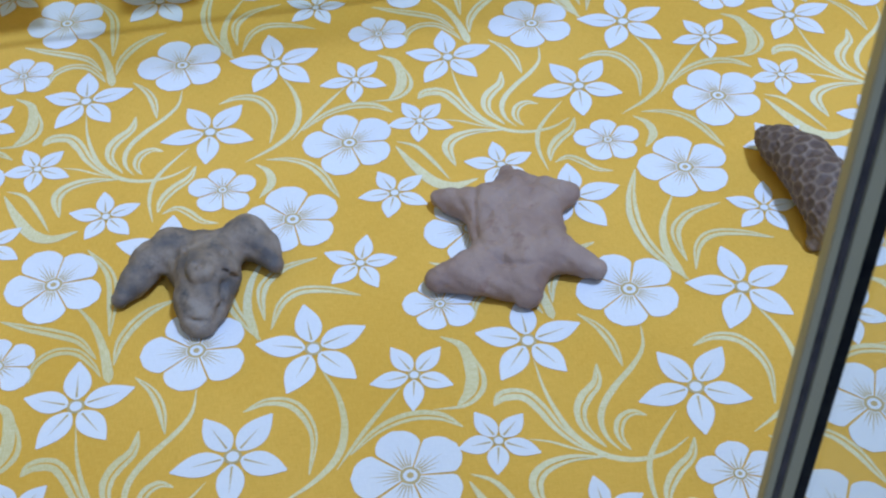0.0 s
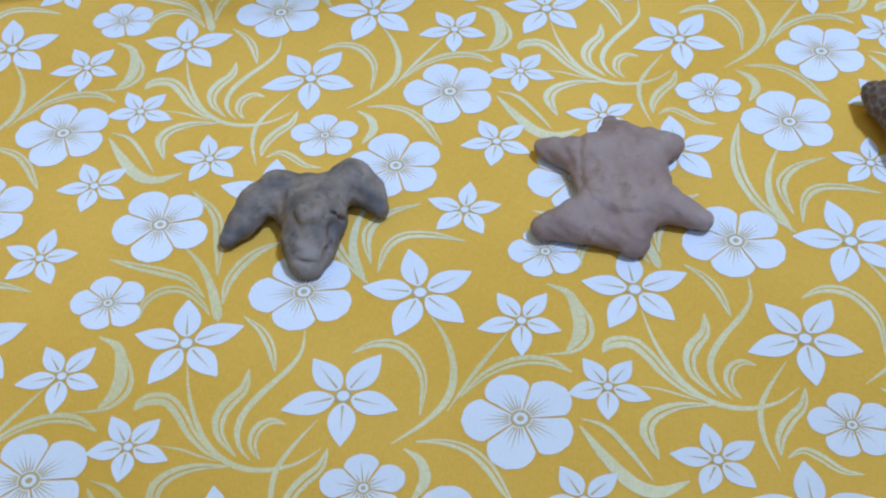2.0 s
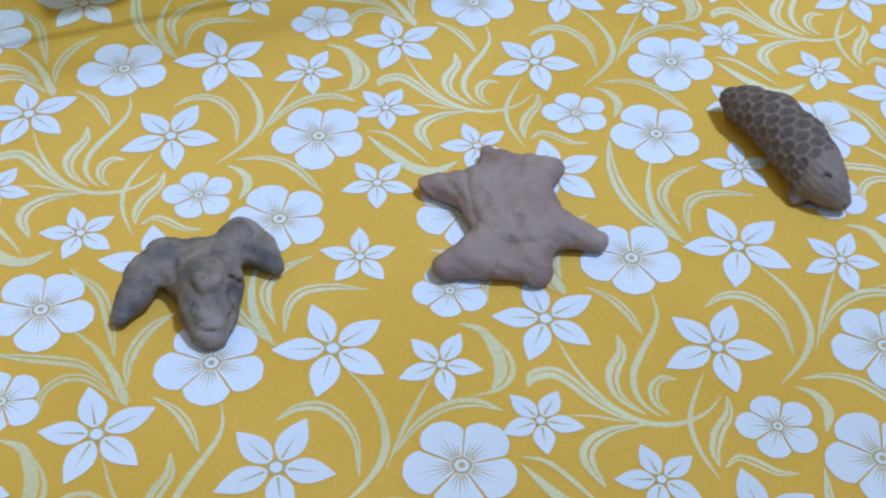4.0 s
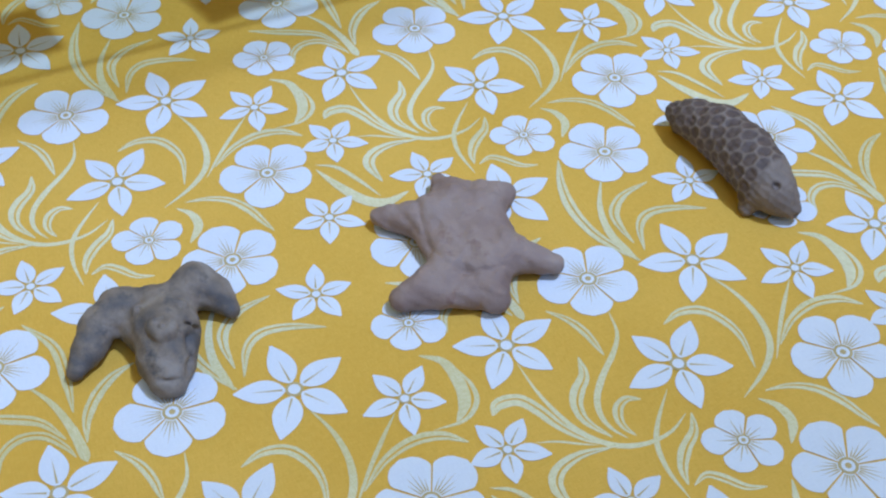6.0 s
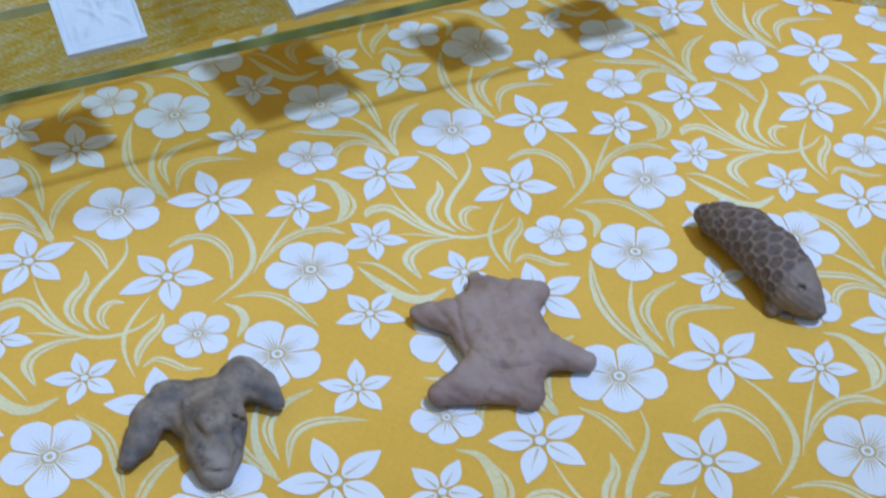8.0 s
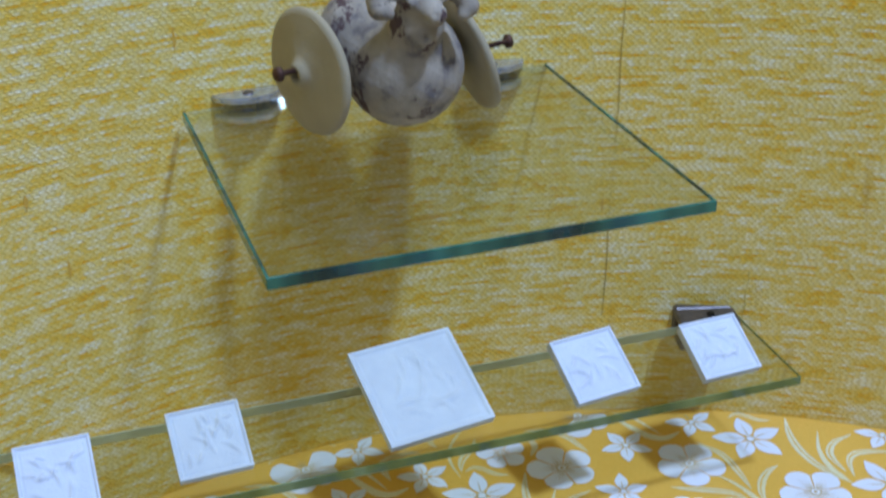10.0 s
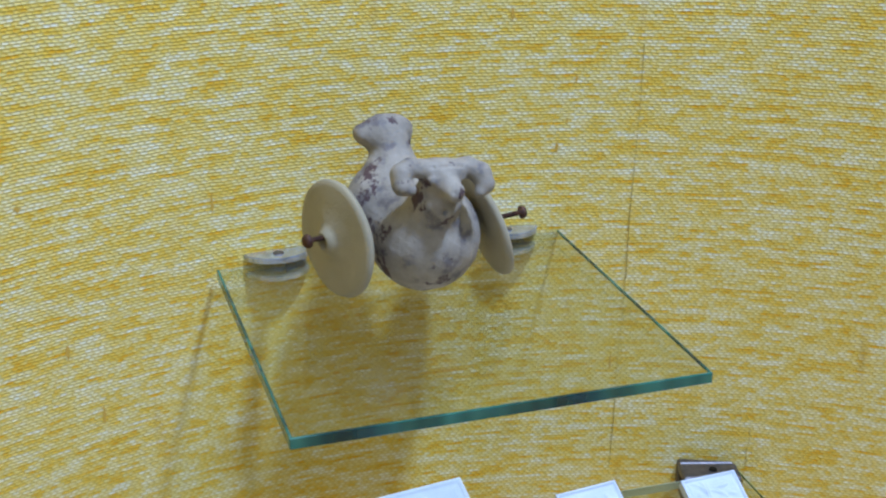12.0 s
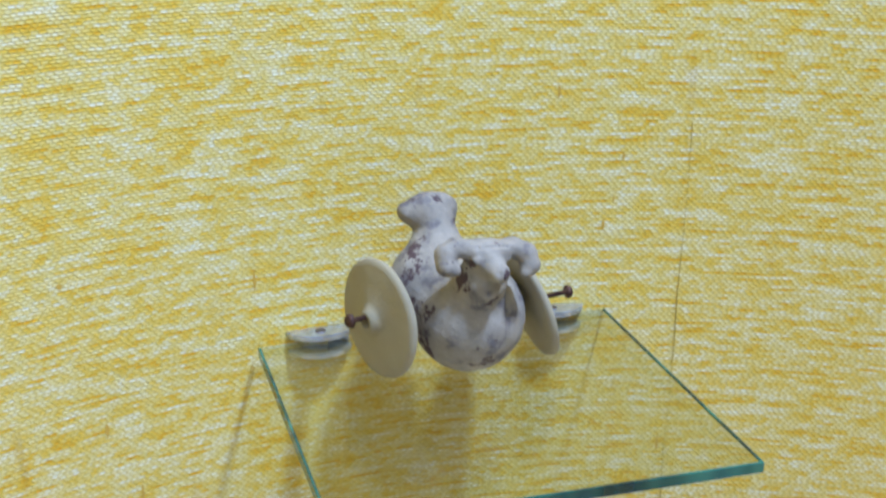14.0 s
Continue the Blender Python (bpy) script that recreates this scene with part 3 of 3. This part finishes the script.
# ---- clay animals on the cloth ----
def figurine(name, sdf, lo, hi, step, mat, label):
    ob = link(name, sculpt(sdf, lo, hi, step), mat, smooth=True)
    return tagged(ob, label, "figurine")


def ram_head(g):
    d = chain(g, [(0.0250, -0.1290, 0.0095, 0.0108), (0.0222, -0.1390, 0.0095, 0.0120), (0.0192, -0.1500, 0.0075, 0.0102), (0.0175, -0.1575, 0.0055, 0.0074)], 0.004)
    left = chain(g, [(0.0200, -0.1240, 0.0100, 0.0076), (0.0085, -0.1215, 0.0105, 0.0072), (-0.0008, -0.1265, 0.0095, 0.0058), (-0.0063, -0.1335, 0.0070, 0.0048), (-0.0128, -0.1400, 0.0046, 0.0036)], 0.006)
    right = chain(g, [(0.0310, -0.1245, 0.0105, 0.0072), (0.0388, -0.1205, 0.0100, 0.0085), (0.0450, -0.1262, 0.0085, 0.0060), (0.0486, -0.1335, 0.0055, 0.0036)], 0.004)
    d = blend(d, ball(g, (0.0140, -0.1320, 0.0080), 0.0078), 0.004)
    d = blend(blend(d, left, 0.0035), right, 0.0035)
    # the flat raised boss on the brow, with a pressed hollow, and the two small ringed eyes
    d = blend(d, ball(g, (0.0205, -0.1455, 0.0198), (0.0056, 0.0062, 0.0042)), 0.0012)
    d = carve(d, ball(g, (0.0203, -0.1462, 0.0254), (0.0036, 0.0042, 0.0036)), 0.0004)
    d = blend(d, ball(g, (0.0203, -0.1462, 0.0222), 0.0014), 0.0005)
    for x, y, z in ((0.0150, -0.1310, 0.0170), (0.0300, -0.1360, 0.0180)):
        d = carve(blend(d, ball(g, (x, y, z), 0.0027), 0.0012), ball(g, (x - 0.0003, y - 0.0010, z + 0.0022), 0.0014), 0.0006)
    # a fold beside the muzzle, folds in the cheek and a mouth
    d = carve(d, limb(g, (0.0285, -0.1490, 0.0145), (0.0250, -0.1600, 0.0085), 0.0014, 0.0012), 0.002)
    for i in range(3):
        d = carve(d, limb(g, (0.0290, -0.1405 - 0.004 * i, 0.0180), (0.0335, -0.1395 - 0.004 * i, 0.0110), 0.0009, 0.0009), 0.001)
    d = carve(d, limb(g, (0.0120, -0.1610, 0.0105), (0.0225, -0.1635, 0.0100), 0.0009, 0.0009), 0.001)
    d = d + lumps(g, 0.012, 0.00025) + lumps(g, 0.004, 0.00016, 1.0)
    return np.maximum(d, 0.0004 - g[..., 2])


def turtle(g):
    d = ball(g, (0.1475, -0.1340, 0.0070), (0.0196, 0.0278, 0.0098))
    d = np.maximum(d, g[..., 2] - 0.0160 + 0.35 * np.maximum(0, np.hypot(g[..., 0] - 0.1475, g[..., 1] + 0.134) - 0.013))
    for tip, root, r0, r1 in (((0.1202, -0.1090), (0.1365, -0.1195), 0.0092, 0.0044), ((0.1505, -0.0990), (0.1490, -0.1140), 0.0072, 0.0038), ((0.1738, -0.1160), (0.1615, -0.1220), 0.0078, 0.0048),
                              ((0.1738, -0.1606), (0.1590, -0.1500), 0.0082, 0.0044), ((0.1112, -0.1548), (0.1310, -0.1500), 0.0080, 0.0052), ((0.1452, -0.1698), (0.1470, -0.1550), 0.0085, 0.0048)):
        d = blend(d, limb(g, (*root, 0.0080), (*tip, 0.0060), r0, r1), 0.0055)
    d = blend(d, limb(g, (0.1210, -0.1560, 0.0068), (0.1420, -0.1650, 0.0062), 0.0062, 0.0060), 0.005)
    d = blend(d, limb(g, (0.1530, -0.1075, 0.0065), (0.1680, -0.1150, 0.0065), 0.0058, 0.0056), 0.004)
    rim = ((0.1345, -0.1110), (0.1312, -0.1273), (0.1300, -0.1437), (0.1310, -0.1510), (0.1390, -0.1580), (0.1464, -0.1608), (0.1540, -0.1600))
    cutline = np.full(g.shape[:-1], 1.0)
    for p, q in zip(rim, rim[1:]):
        ex, ey = q[0] - p[0], q[1] - p[1]
        t = np.clip(((g[..., 0] - p[0]) * ex + (g[..., 1] - p[1]) * ey) / (ex * ex + ey * ey), 0, 1)
        cutline = np.minimum(cutline, np.hypot(g[..., 0] - p[0] - t * ex, g[..., 1] - p[1] - t * ey))
    d = d + 0.0008 * np.exp(-(cutline / 0.0008) ** 2) * (g[..., 2] > 0.006) - 0.0002 * np.exp(-((cutline - 0.0028) / 0.0016) ** 2) * (g[..., 2] > 0.006)
    d = blend(d, limb(g, (0.1465, -0.150, 0.0138), (0.151, -0.114, 0.0144), 0.0018, 0.0016), 0.004)
    d = blend(d, ball(g, (0.1468, -0.1702, 0.0106), 0.0020), 0.0012)
    d = carve(d, ball(g, (0.1468, -0.1712, 0.0126), 0.0009), 0.0005)
    d = carve(d, limb(g, (0.1400, -0.1745, 0.0045), (0.1500, -0.1745, 0.0045), 0.0006, 0.0006), 0.0006)
    d = d + lumps(g, 0.014, 0.00035) + lumps(g, 0.004, 0.00014, 2.0) + lumps(g, 0.0085, 0.0002, 5.0)
    return np.maximum(d, 0.0004 - g[..., 2])


SCALE_STEP = 0.0058


def stamp_distance(g):
    """Distance to the middle of the nearest stamped scale, the stamps set in staggered rings round the body."""
    s = (g[..., 1] + 0.103) / (SCALE_STEP * 0.866)
    spine = 0.2640 + 0.0095 * np.clip((-0.103 - g[..., 1]) / 0.05, 0, 1) ** 0.7
    around = np.arctan2(g[..., 0] - spine, g[..., 2] - 0.0095) * 0.0125
    near = np.full(g.shape[:-1], 1.0)
    for k in (-1, 0, 1):
        ring = np.round(s) + k
        v = around / SCALE_STEP - 0.5 * (ring % 2)
        dv = (v - np.round(v)) * SCALE_STEP
        near = np.minimum(near, np.hypot(dv, (s - ring) * SCALE_STEP * 0.866))
    return near


def scaled_part(g):
    """1 on the stamped back and sides, 0 on the bare face and belly."""
    face = np.clip((g[..., 1] + 0.1600 - 0.25 * (g[..., 0] - 0.2735)) / 0.002, 0, 1)
    return face * np.clip((g[..., 2] - 0.0045) / 0.002, 0, 1)


def pangolin(g):
    d = chain(g, [(0.2632, -0.1035, 0.0112, 0.0054), (0.2670, -0.1120, 0.0128, 0.0084), (0.2716, -0.1255, 0.0146, 0.0110), (0.2735, -0.1415, 0.0146, 0.0119), (0.2738, -0.1548, 0.0132, 0.0110), (0.2752, -0.1645, 0.0105, 0.0080), (0.2788, -0.1718, 0.0068, 0.0036)], 0.005)
    d = blend(d, limb(g, (0.2680, -0.1580, 0.010), (0.2645, -0.1605, 0.003), 0.0050, 0.0036), 0.004)
    d = blend(d, limb(g, (0.2800, -0.1585, 0.010), (0.2830, -0.1610, 0.003), 0.0050, 0.0036), 0.004)
    d = blend(d, limb(g, (0.2655, -0.1050, 0.008), (0.2650, -0.1045, 0.003), 0.0042, 0.0034), 0.004)
    near = stamp_distance(g)
    d = d + scaled_part(g) * (0.00045 * np.exp(-(near / 0.0023) ** 4) - 0.00015 * np.exp(-((near - 0.0030) / 0.0005) ** 2))
    d = carve(blend(d, ball(g, (0.2722, -0.1655, 0.0160), 0.0026), 0.0010), ball(g, (0.2716, -0.1668, 0.0186), 0.0013), 0.0005)
    d = carve(d, limb(g, (0.2740, -0.1760, 0.0062), (0.2850, -0.1735, 0.0062), 0.0006, 0.0006), 0.0005)
    d = d + lumps(g, 0.006, 0.00022) + lumps(g, 0.0025, 0.0001, 3.0)
    return np.maximum(d, 0.0004 - g[..., 2])


figurine("ram_head_figurine", ram_head, (-0.027, -0.176, -0.002), (0.058, -0.103, 0.035), 0.0009, GREY_CLAY, "grey-brown fired clay ram head with two curved horns, on cloth")
figurine("turtle_figurine", turtle, (0.096, -0.182, -0.002), (0.186, -0.086, 0.022), 0.0009, RED_CLAY, "pale terracotta turtle with stubby legs lying on cloth")
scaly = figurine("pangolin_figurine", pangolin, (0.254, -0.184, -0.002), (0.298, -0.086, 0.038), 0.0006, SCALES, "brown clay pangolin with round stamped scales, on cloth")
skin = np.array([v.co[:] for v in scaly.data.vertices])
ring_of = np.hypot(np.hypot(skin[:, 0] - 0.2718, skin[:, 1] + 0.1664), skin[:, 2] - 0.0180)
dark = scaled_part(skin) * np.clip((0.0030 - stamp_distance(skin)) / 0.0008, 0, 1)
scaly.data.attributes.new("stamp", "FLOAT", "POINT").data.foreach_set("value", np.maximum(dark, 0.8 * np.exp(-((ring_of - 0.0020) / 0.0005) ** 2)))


# ---- glass shelves ----
def glass_shelf(name, m, width, depth, thick, edge, back, label):
    """A pane whose back left corner is at the pose m, its top at zero."""
    e = thing(name, label, "shelf", m)
    c = 0.0008 if depth < 0.1 else 0.0014
    part("pane", box(c, -depth + c, -thick, width - c, -c, 0), GLASS, e)
    for name, b in (("front_edge", (0, -depth, width, -depth + c)), ("side_edge", (0, -depth + c, c, 0)), ("side_edge", (width - c, -depth + c, width, 0))):
        part(name, box(b[0], b[1], -thick if b[0] == 0 else -0.0014, b[2], b[3], 0, 0.0003, 1), edge, e, "green cut glass edge")
    part("back_edge", box(c, -c, -thick, width - c, 0, 0, 0.0003, 1), back, e, "green cut glass edge")
    return e


ZG = 0.2271
upper = glass_shelf("glass_shelf", pose(0.0378, 0.1275, ZG, 0, 0, 1.9), 0.1951, 0.1772, 0.0054, TEAL_EDGE, GLASS, "small square glass shelf with green cut edges, clipped to wall")
ZS = 0.070
lower = glass_shelf("glass_shelf", pose(-0.24, 0.0915, ZS, 0, 0, 0.6), 0.586, 0.069, 0.0055, OLIVE_EDGE, PALE_EDGE, "long narrow glass shelf with green cut edges")


def clip(x, z, mat, radius, label, turn=0.0, thick=0.0030, gap=0.0062):
    """A half-round shelf clip: two jaws, a back block and a screw."""
    y = wall_y(x)
    e = thing("shelf_clip", label, "shelf clip", pose(x, y, z, 0, 0, turn), "shelf clips on the wall")
    for name, z0, z1, r in (("upper_jaw", 0.0004, thick + 0.0008, radius), ("lower_jaw", -gap - thick - 0.0006, -gap - 0.0004, radius * 0.96)):
        bm = bmesh.new()
        pts = [(r * math.cos(math.pi + math.pi * i / 28), r * 0.72 * math.sin(math.pi + math.pi * i / 28)) for i in range(29)]
        f = bm.faces.new([bm.verts.new((*p, z0)) for p in pts])
        for v in bmesh.ops.extrude_face_region(bm, geom=[f])["geom"]:
            if isinstance(v, bmesh.types.BMVert):
                v.co.z = z1
        bmesh.ops.recalc_face_normals(bm, faces=bm.faces[:])
        bmesh.ops.bevel(bm, geom=[k for k in bm.edges if abs(k.verts[0].co.z - k.verts[1].co.z) < 1e-6], offset=0.0006, segments=2, affect="EDGES")
        part(name, bm, mat, e)
    part("back_block", box(-radius * 0.9, 0.0006, -gap - thick, radius * 0.9, 0.010, thick, 0.0005, 1), mat, e)
    screw = turned([(0, 0.0006), (0.0026, 0.0006), (0.0030, 0.0), (0.0030, -0.0006)], 20)
    screw.transform(pose(0, -radius * 0.33, thick + 0.0008))
    part("screw", screw, DULL_METAL, e, "flat screw head")
    return e


clip(0.0715, ZG, CHROME, 0.0185, "worn chrome half-round clip that holds a glass shelf")
clip(0.2020, ZG, CHROME, 0.0185, "worn chrome half-round clip that holds a glass shelf", -8)
dark_clip = thing("shelf_clip", "dull dark metal clip at the end of the long shelf", "shelf clip", pose(0.3245, 0.0965, ZS, 0, 0, -14), "shelf clips on the wall")
part("upper_jaw", box(-0.018, -0.010, 0.0004, 0.018, 0.007, 0.0056, 0.0020, 3), DULL_METAL, dark_clip)
part("lower_jaw", box(-0.017, -0.010, -0.0140, 0.017, 0.007, -0.0060, 0.0022, 3), DULL_METAL, dark_clip)
part("back_block", box(-0.017, 0.0072, -0.013, 0.017, 0.0180, 0.0052, 0.001, 1), DULL_METAL, dark_clip)
sc = turned([(0, 0.0008), (0.0022, 0.0008), (0.0026, 0.0), (0.0026, -0.0006)], 20)
sc.transform(pose(0.002, -0.001, 0.0056))
part("screw", sc, DARK_METAL, dark_clip, "dark screw head")


# ---- plaster seal casts on the long shelf ----
def seal_cast(x, y, side, tilt, turn, seed):
    """A square plaster tablet, its back propped up on a knob, with a raised rim and shallow relief."""
    e = thing("seal_cast", "square white plaster seal cast with faint relief, propped on glass", "seal cast", pose(x, y, ZS + 0.0004, 0, 0, turn), "seal casts on the long shelf")
    rng = random.Random(seed)
    n = 40
    bm = bmesh.new()
    strokes = [(rng.uniform(-0.32, 0.32), rng.uniform(-0.25, 0.32), rng.uniform(0, math.pi), rng.uniform(0.08, 0.22)) for _ in range(13)]

    def relief(a, b):
        edge = max(abs(a), abs(b))
        h = 0.0010 if edge > 0.455 else (0.0 if edge > 0.42 else 0.0003)
        for cx, cy, an, ln in strokes:
            dx, dy = a - cx, b - cy
            p, q = dx * math.cos(an) + dy * math.sin(an), -dx * math.sin(an) + dy * math.cos(an)
            q -= 1.2 * p * p
            if abs(p) < ln:
                h += 0.0011 * math.exp(-(q / 0.028) ** 2) * (1 - (p / ln) ** 2)
        return h

    grid = [[bm.verts.new(((i / n - 0.5) * side, j / n * side, 0.0045 + relief(i / n - 0.5, j / n - 0.5))) for j in range(n + 1)] for i in range(n + 1)]
    for i in range(n):
        for j in range(n):
            bm.faces.new([grid[i][j], grid[i + 1][j], grid[i + 1][j + 1], grid[i][j + 1]])
    ring = [grid[i][0] for i in range(n + 1)] + [grid[n][j] for j in range(1, n + 1)] + [grid[i][n] for i in range(n - 1, -1, -1)] + [grid[0][j] for j in range(n - 1, 0, -1)]
    low = [bm.verts.new((v.co.x * 0.985, side / 2 + (v.co.y - side / 2) * 0.985, 0.0)) for v in ring]
    for k in range(len(ring)):
        j = (k + 1) % len(ring)
        bm.faces.new([ring[j], ring[k], low[k], low[j]])
    bm.faces.new(low)
    bmesh.ops.recalc_face_normals(bm, faces=bm.faces[:])
    bm.transform(pose(0, 0, 0, tilt))
    part("tablet", bm, PLASTER, e, smooth=False)
    rise = math.sin(math.radians(tilt)) * side * 0.72
    part("knob", box(-side * 0.22, side * 0.45, 0.0, side * 0.22, side * 0.80, rise, 0.0015, 2), PLASTER, e)
    return e


seal_cast(-0.046, 0.0350, 0.036, 31, 2, 1)
seal_cast(0.0275, 0.0400, 0.0365, 31, 3, 2)
seal_cast(0.1422, 0.0365, 0.0590, 25, 9, 3)
seal_cast(0.2360, 0.0410, 0.0385, 30, 8, 4)
seal_cast(0.3088, 0.0390, 0.0355, 28, 4, 5)


# ---- the ram cart on the small shelf ----
cart = thing("toy_ram_cart", "cream clay toy ram with two disc wheels, stained, on glass shelf", "toy cart", pose(0.1315, 0.094, ZG))


def ram_body(g):
    """Facing -y; the tail rises at the back."""
    d = ball(g, (0.0, -0.005, 0.0285), (0.0285, 0.0290, 0.0285))
    d = blend(d, ball(g, (-0.0115, 0.0130, 0.0380), (0.0245, 0.0190, 0.0240)), 0.008)
    d = blend(d, chain(g, [(-0.0085, 0.0150, 0.0450, 0.0185), (-0.0060, 0.0230, 0.0590, 0.0108), (-0.0060, 0.0255, 0.0660, 0.0090)], 0.006), 0.009)
    # the fan of the tail, its one corner drawn out
    d = blend(d, ball(g, (-0.0072, 0.0275, 0.0735), (0.0148, 0.0066, 0.0098)), 0.005)
    d = blend(d, limb(g, (-0.0120, 0.0280, 0.0735), (-0.0198, 0.0292, 0.0738), 0.0080, 0.0048), 0.004)
    # neck, head and muzzle
    d = blend(d, chain(g, [(-0.0030, -0.0180, 0.0440, 0.0140), (-0.0025, -0.0260, 0.0550, 0.0112), (-0.0035, -0.0295, 0.0660, 0.0086)], 0.005), 0.006)
    d = blend(d, limb(g, (-0.0035, -0.0300, 0.0685), (-0.0012, -0.0420, 0.0640), 0.0086, 0.0050), 0.003)
    d = blend(d, limb(g, (-0.0100, -0.0330, 0.0725), (0.0040, -0.0350, 0.0720), 0.0036, 0.0036), 0.002)
    # horns that leave the brow sideways and curl down to a lobe
    d = blend(d, chain(g, [(-0.0080, -0.0300, 0.0725, 0.0048), (-0.0180, -0.0290, 0.0745, 0.0046), (-0.0238, -0.0300, 0.0720, 0.0046), (-0.0240, -0.0325, 0.0672, 0.0044), (-0.0200, -0.0342, 0.0652, 0.0030)], 0.002), 0.003)
    d = blend(d, chain(g, [(0.0010, -0.0310, 0.0720, 0.0048), (0.0100, -0.0325, 0.0720, 0.0050), (0.0158, -0.0350, 0.0692, 0.0050), (0.0172, -0.0378, 0.0640, 0.0044), (0.0142, -0.0392, 0.0612, 0.0030)], 0.002), 0.003)
    d = carve(d, ball(g, (-0.0036, -0.0372, 0.0522), 0.0017), 0.0006)
    d = carve(d, limb(g, (-0.0050, -0.0470, 0.0618), (0.0035, -0.0470, 0.0618), 0.0007, 0.0007), 0.0006)
    for dx in (-0.0030, 0.0012):
        d = carve(d, ball(g, (dx, -0.0465, 0.0655), 0.0009), 0.0006)
    for dx in (-0.0102, 0.0050):
        d = carve(blend(d, ball(g, (dx, -0.0365, 0.0695), 0.0024), 0.001), ball(g, (dx, -0.0392, 0.0700), 0.0011), 0.0006)
    for i in range(3):
        d = carve(d, limb(g, (-0.0090 + 0.001 * i, -0.0352 - 0.0024 * i, 0.0752 - 0.0010 * i), (0.0050 - 0.001 * i, -0.0368 - 0.0024 * i, 0.0745 - 0.0010 * i), 0.0006, 0.0006), 0.0008)
    d = d + lumps(g, 0.021, 0.0002) + lumps(g, 0.007, 0.00012, 2.0)
    return np.maximum(d, 0.0006 - g[..., 2])


trunk = sculpt(ram_body, (-0.036, -0.062, -0.001), (0.036, 0.040, 0.096), 0.0010)
trunk.transform(pose(0.1315, 0.094, ZG).inverted() @ pose(0.1370, 0.0865, ZG, 0, 0, 8))
part("body", trunk, CREAM_CLAY, cart, "cream clay ram body with dark reddish stains", True)


def cart_wheel(m):
    bm = turned([(0, 0.0030), (0.0034, 0.0030), (0.0038, 0.0080), (0.0056, 0.0078), (0.0068, 0.0052), (0.0100, 0.0034), (0.0200, 0.0020), (0.0290, 0.0010), (0.0318, 0.0003), (0.0326, -0.0014), (0.0318, -0.0032), (0.0290, -0.0040), (0.0100, -0.0050), (0, -0.0050)], 56)
    for v in bm.verts:
        v.co += Vector((0, 0, 0.0003 * math.sin(v.co.x * 160) * math.cos(v.co.y * 130)))
    bm.transform(m)
    return part("wheel", bm, WHEEL_CLAY, cart, "buff clay disc wheel with a raised hub", True)


def cart_pin(m):
    bm = turned([(0, -0.012), (0.0013, -0.012), (0.0013, 0.0135), (0.0034, 0.0140), (0.0036, 0.0152), (0.0028, 0.0166), (0, 0.0170)], 20)
    bm.transform(m)
    return part("pin", bm, RUST, cart, "rusty nail used as an axle", True)


cart_wheel(pose(-0.0400, -0.0130, 0.0306, 0, 0, 22) @ pose(0, 0, 0, 0, -90, 0) @ Matrix.Scale(0.93, 4))
cart_pin(pose(-0.0410, -0.0136, 0.0330, 0, 0, 22) @ pose(0, 0, 0, 0, -88, 0))
cart_wheel(pose(0.0415, -0.0045, 0.0300, 0, 0, 6) @ pose(0, 0, 0, 0, 72, 0) @ Matrix.Scale(0.95, 4))
cart_pin(pose(0.0490, -0.0010, 0.0285, 0, 0, 8) @ pose(0, 0, 0, 0, 86, 0))
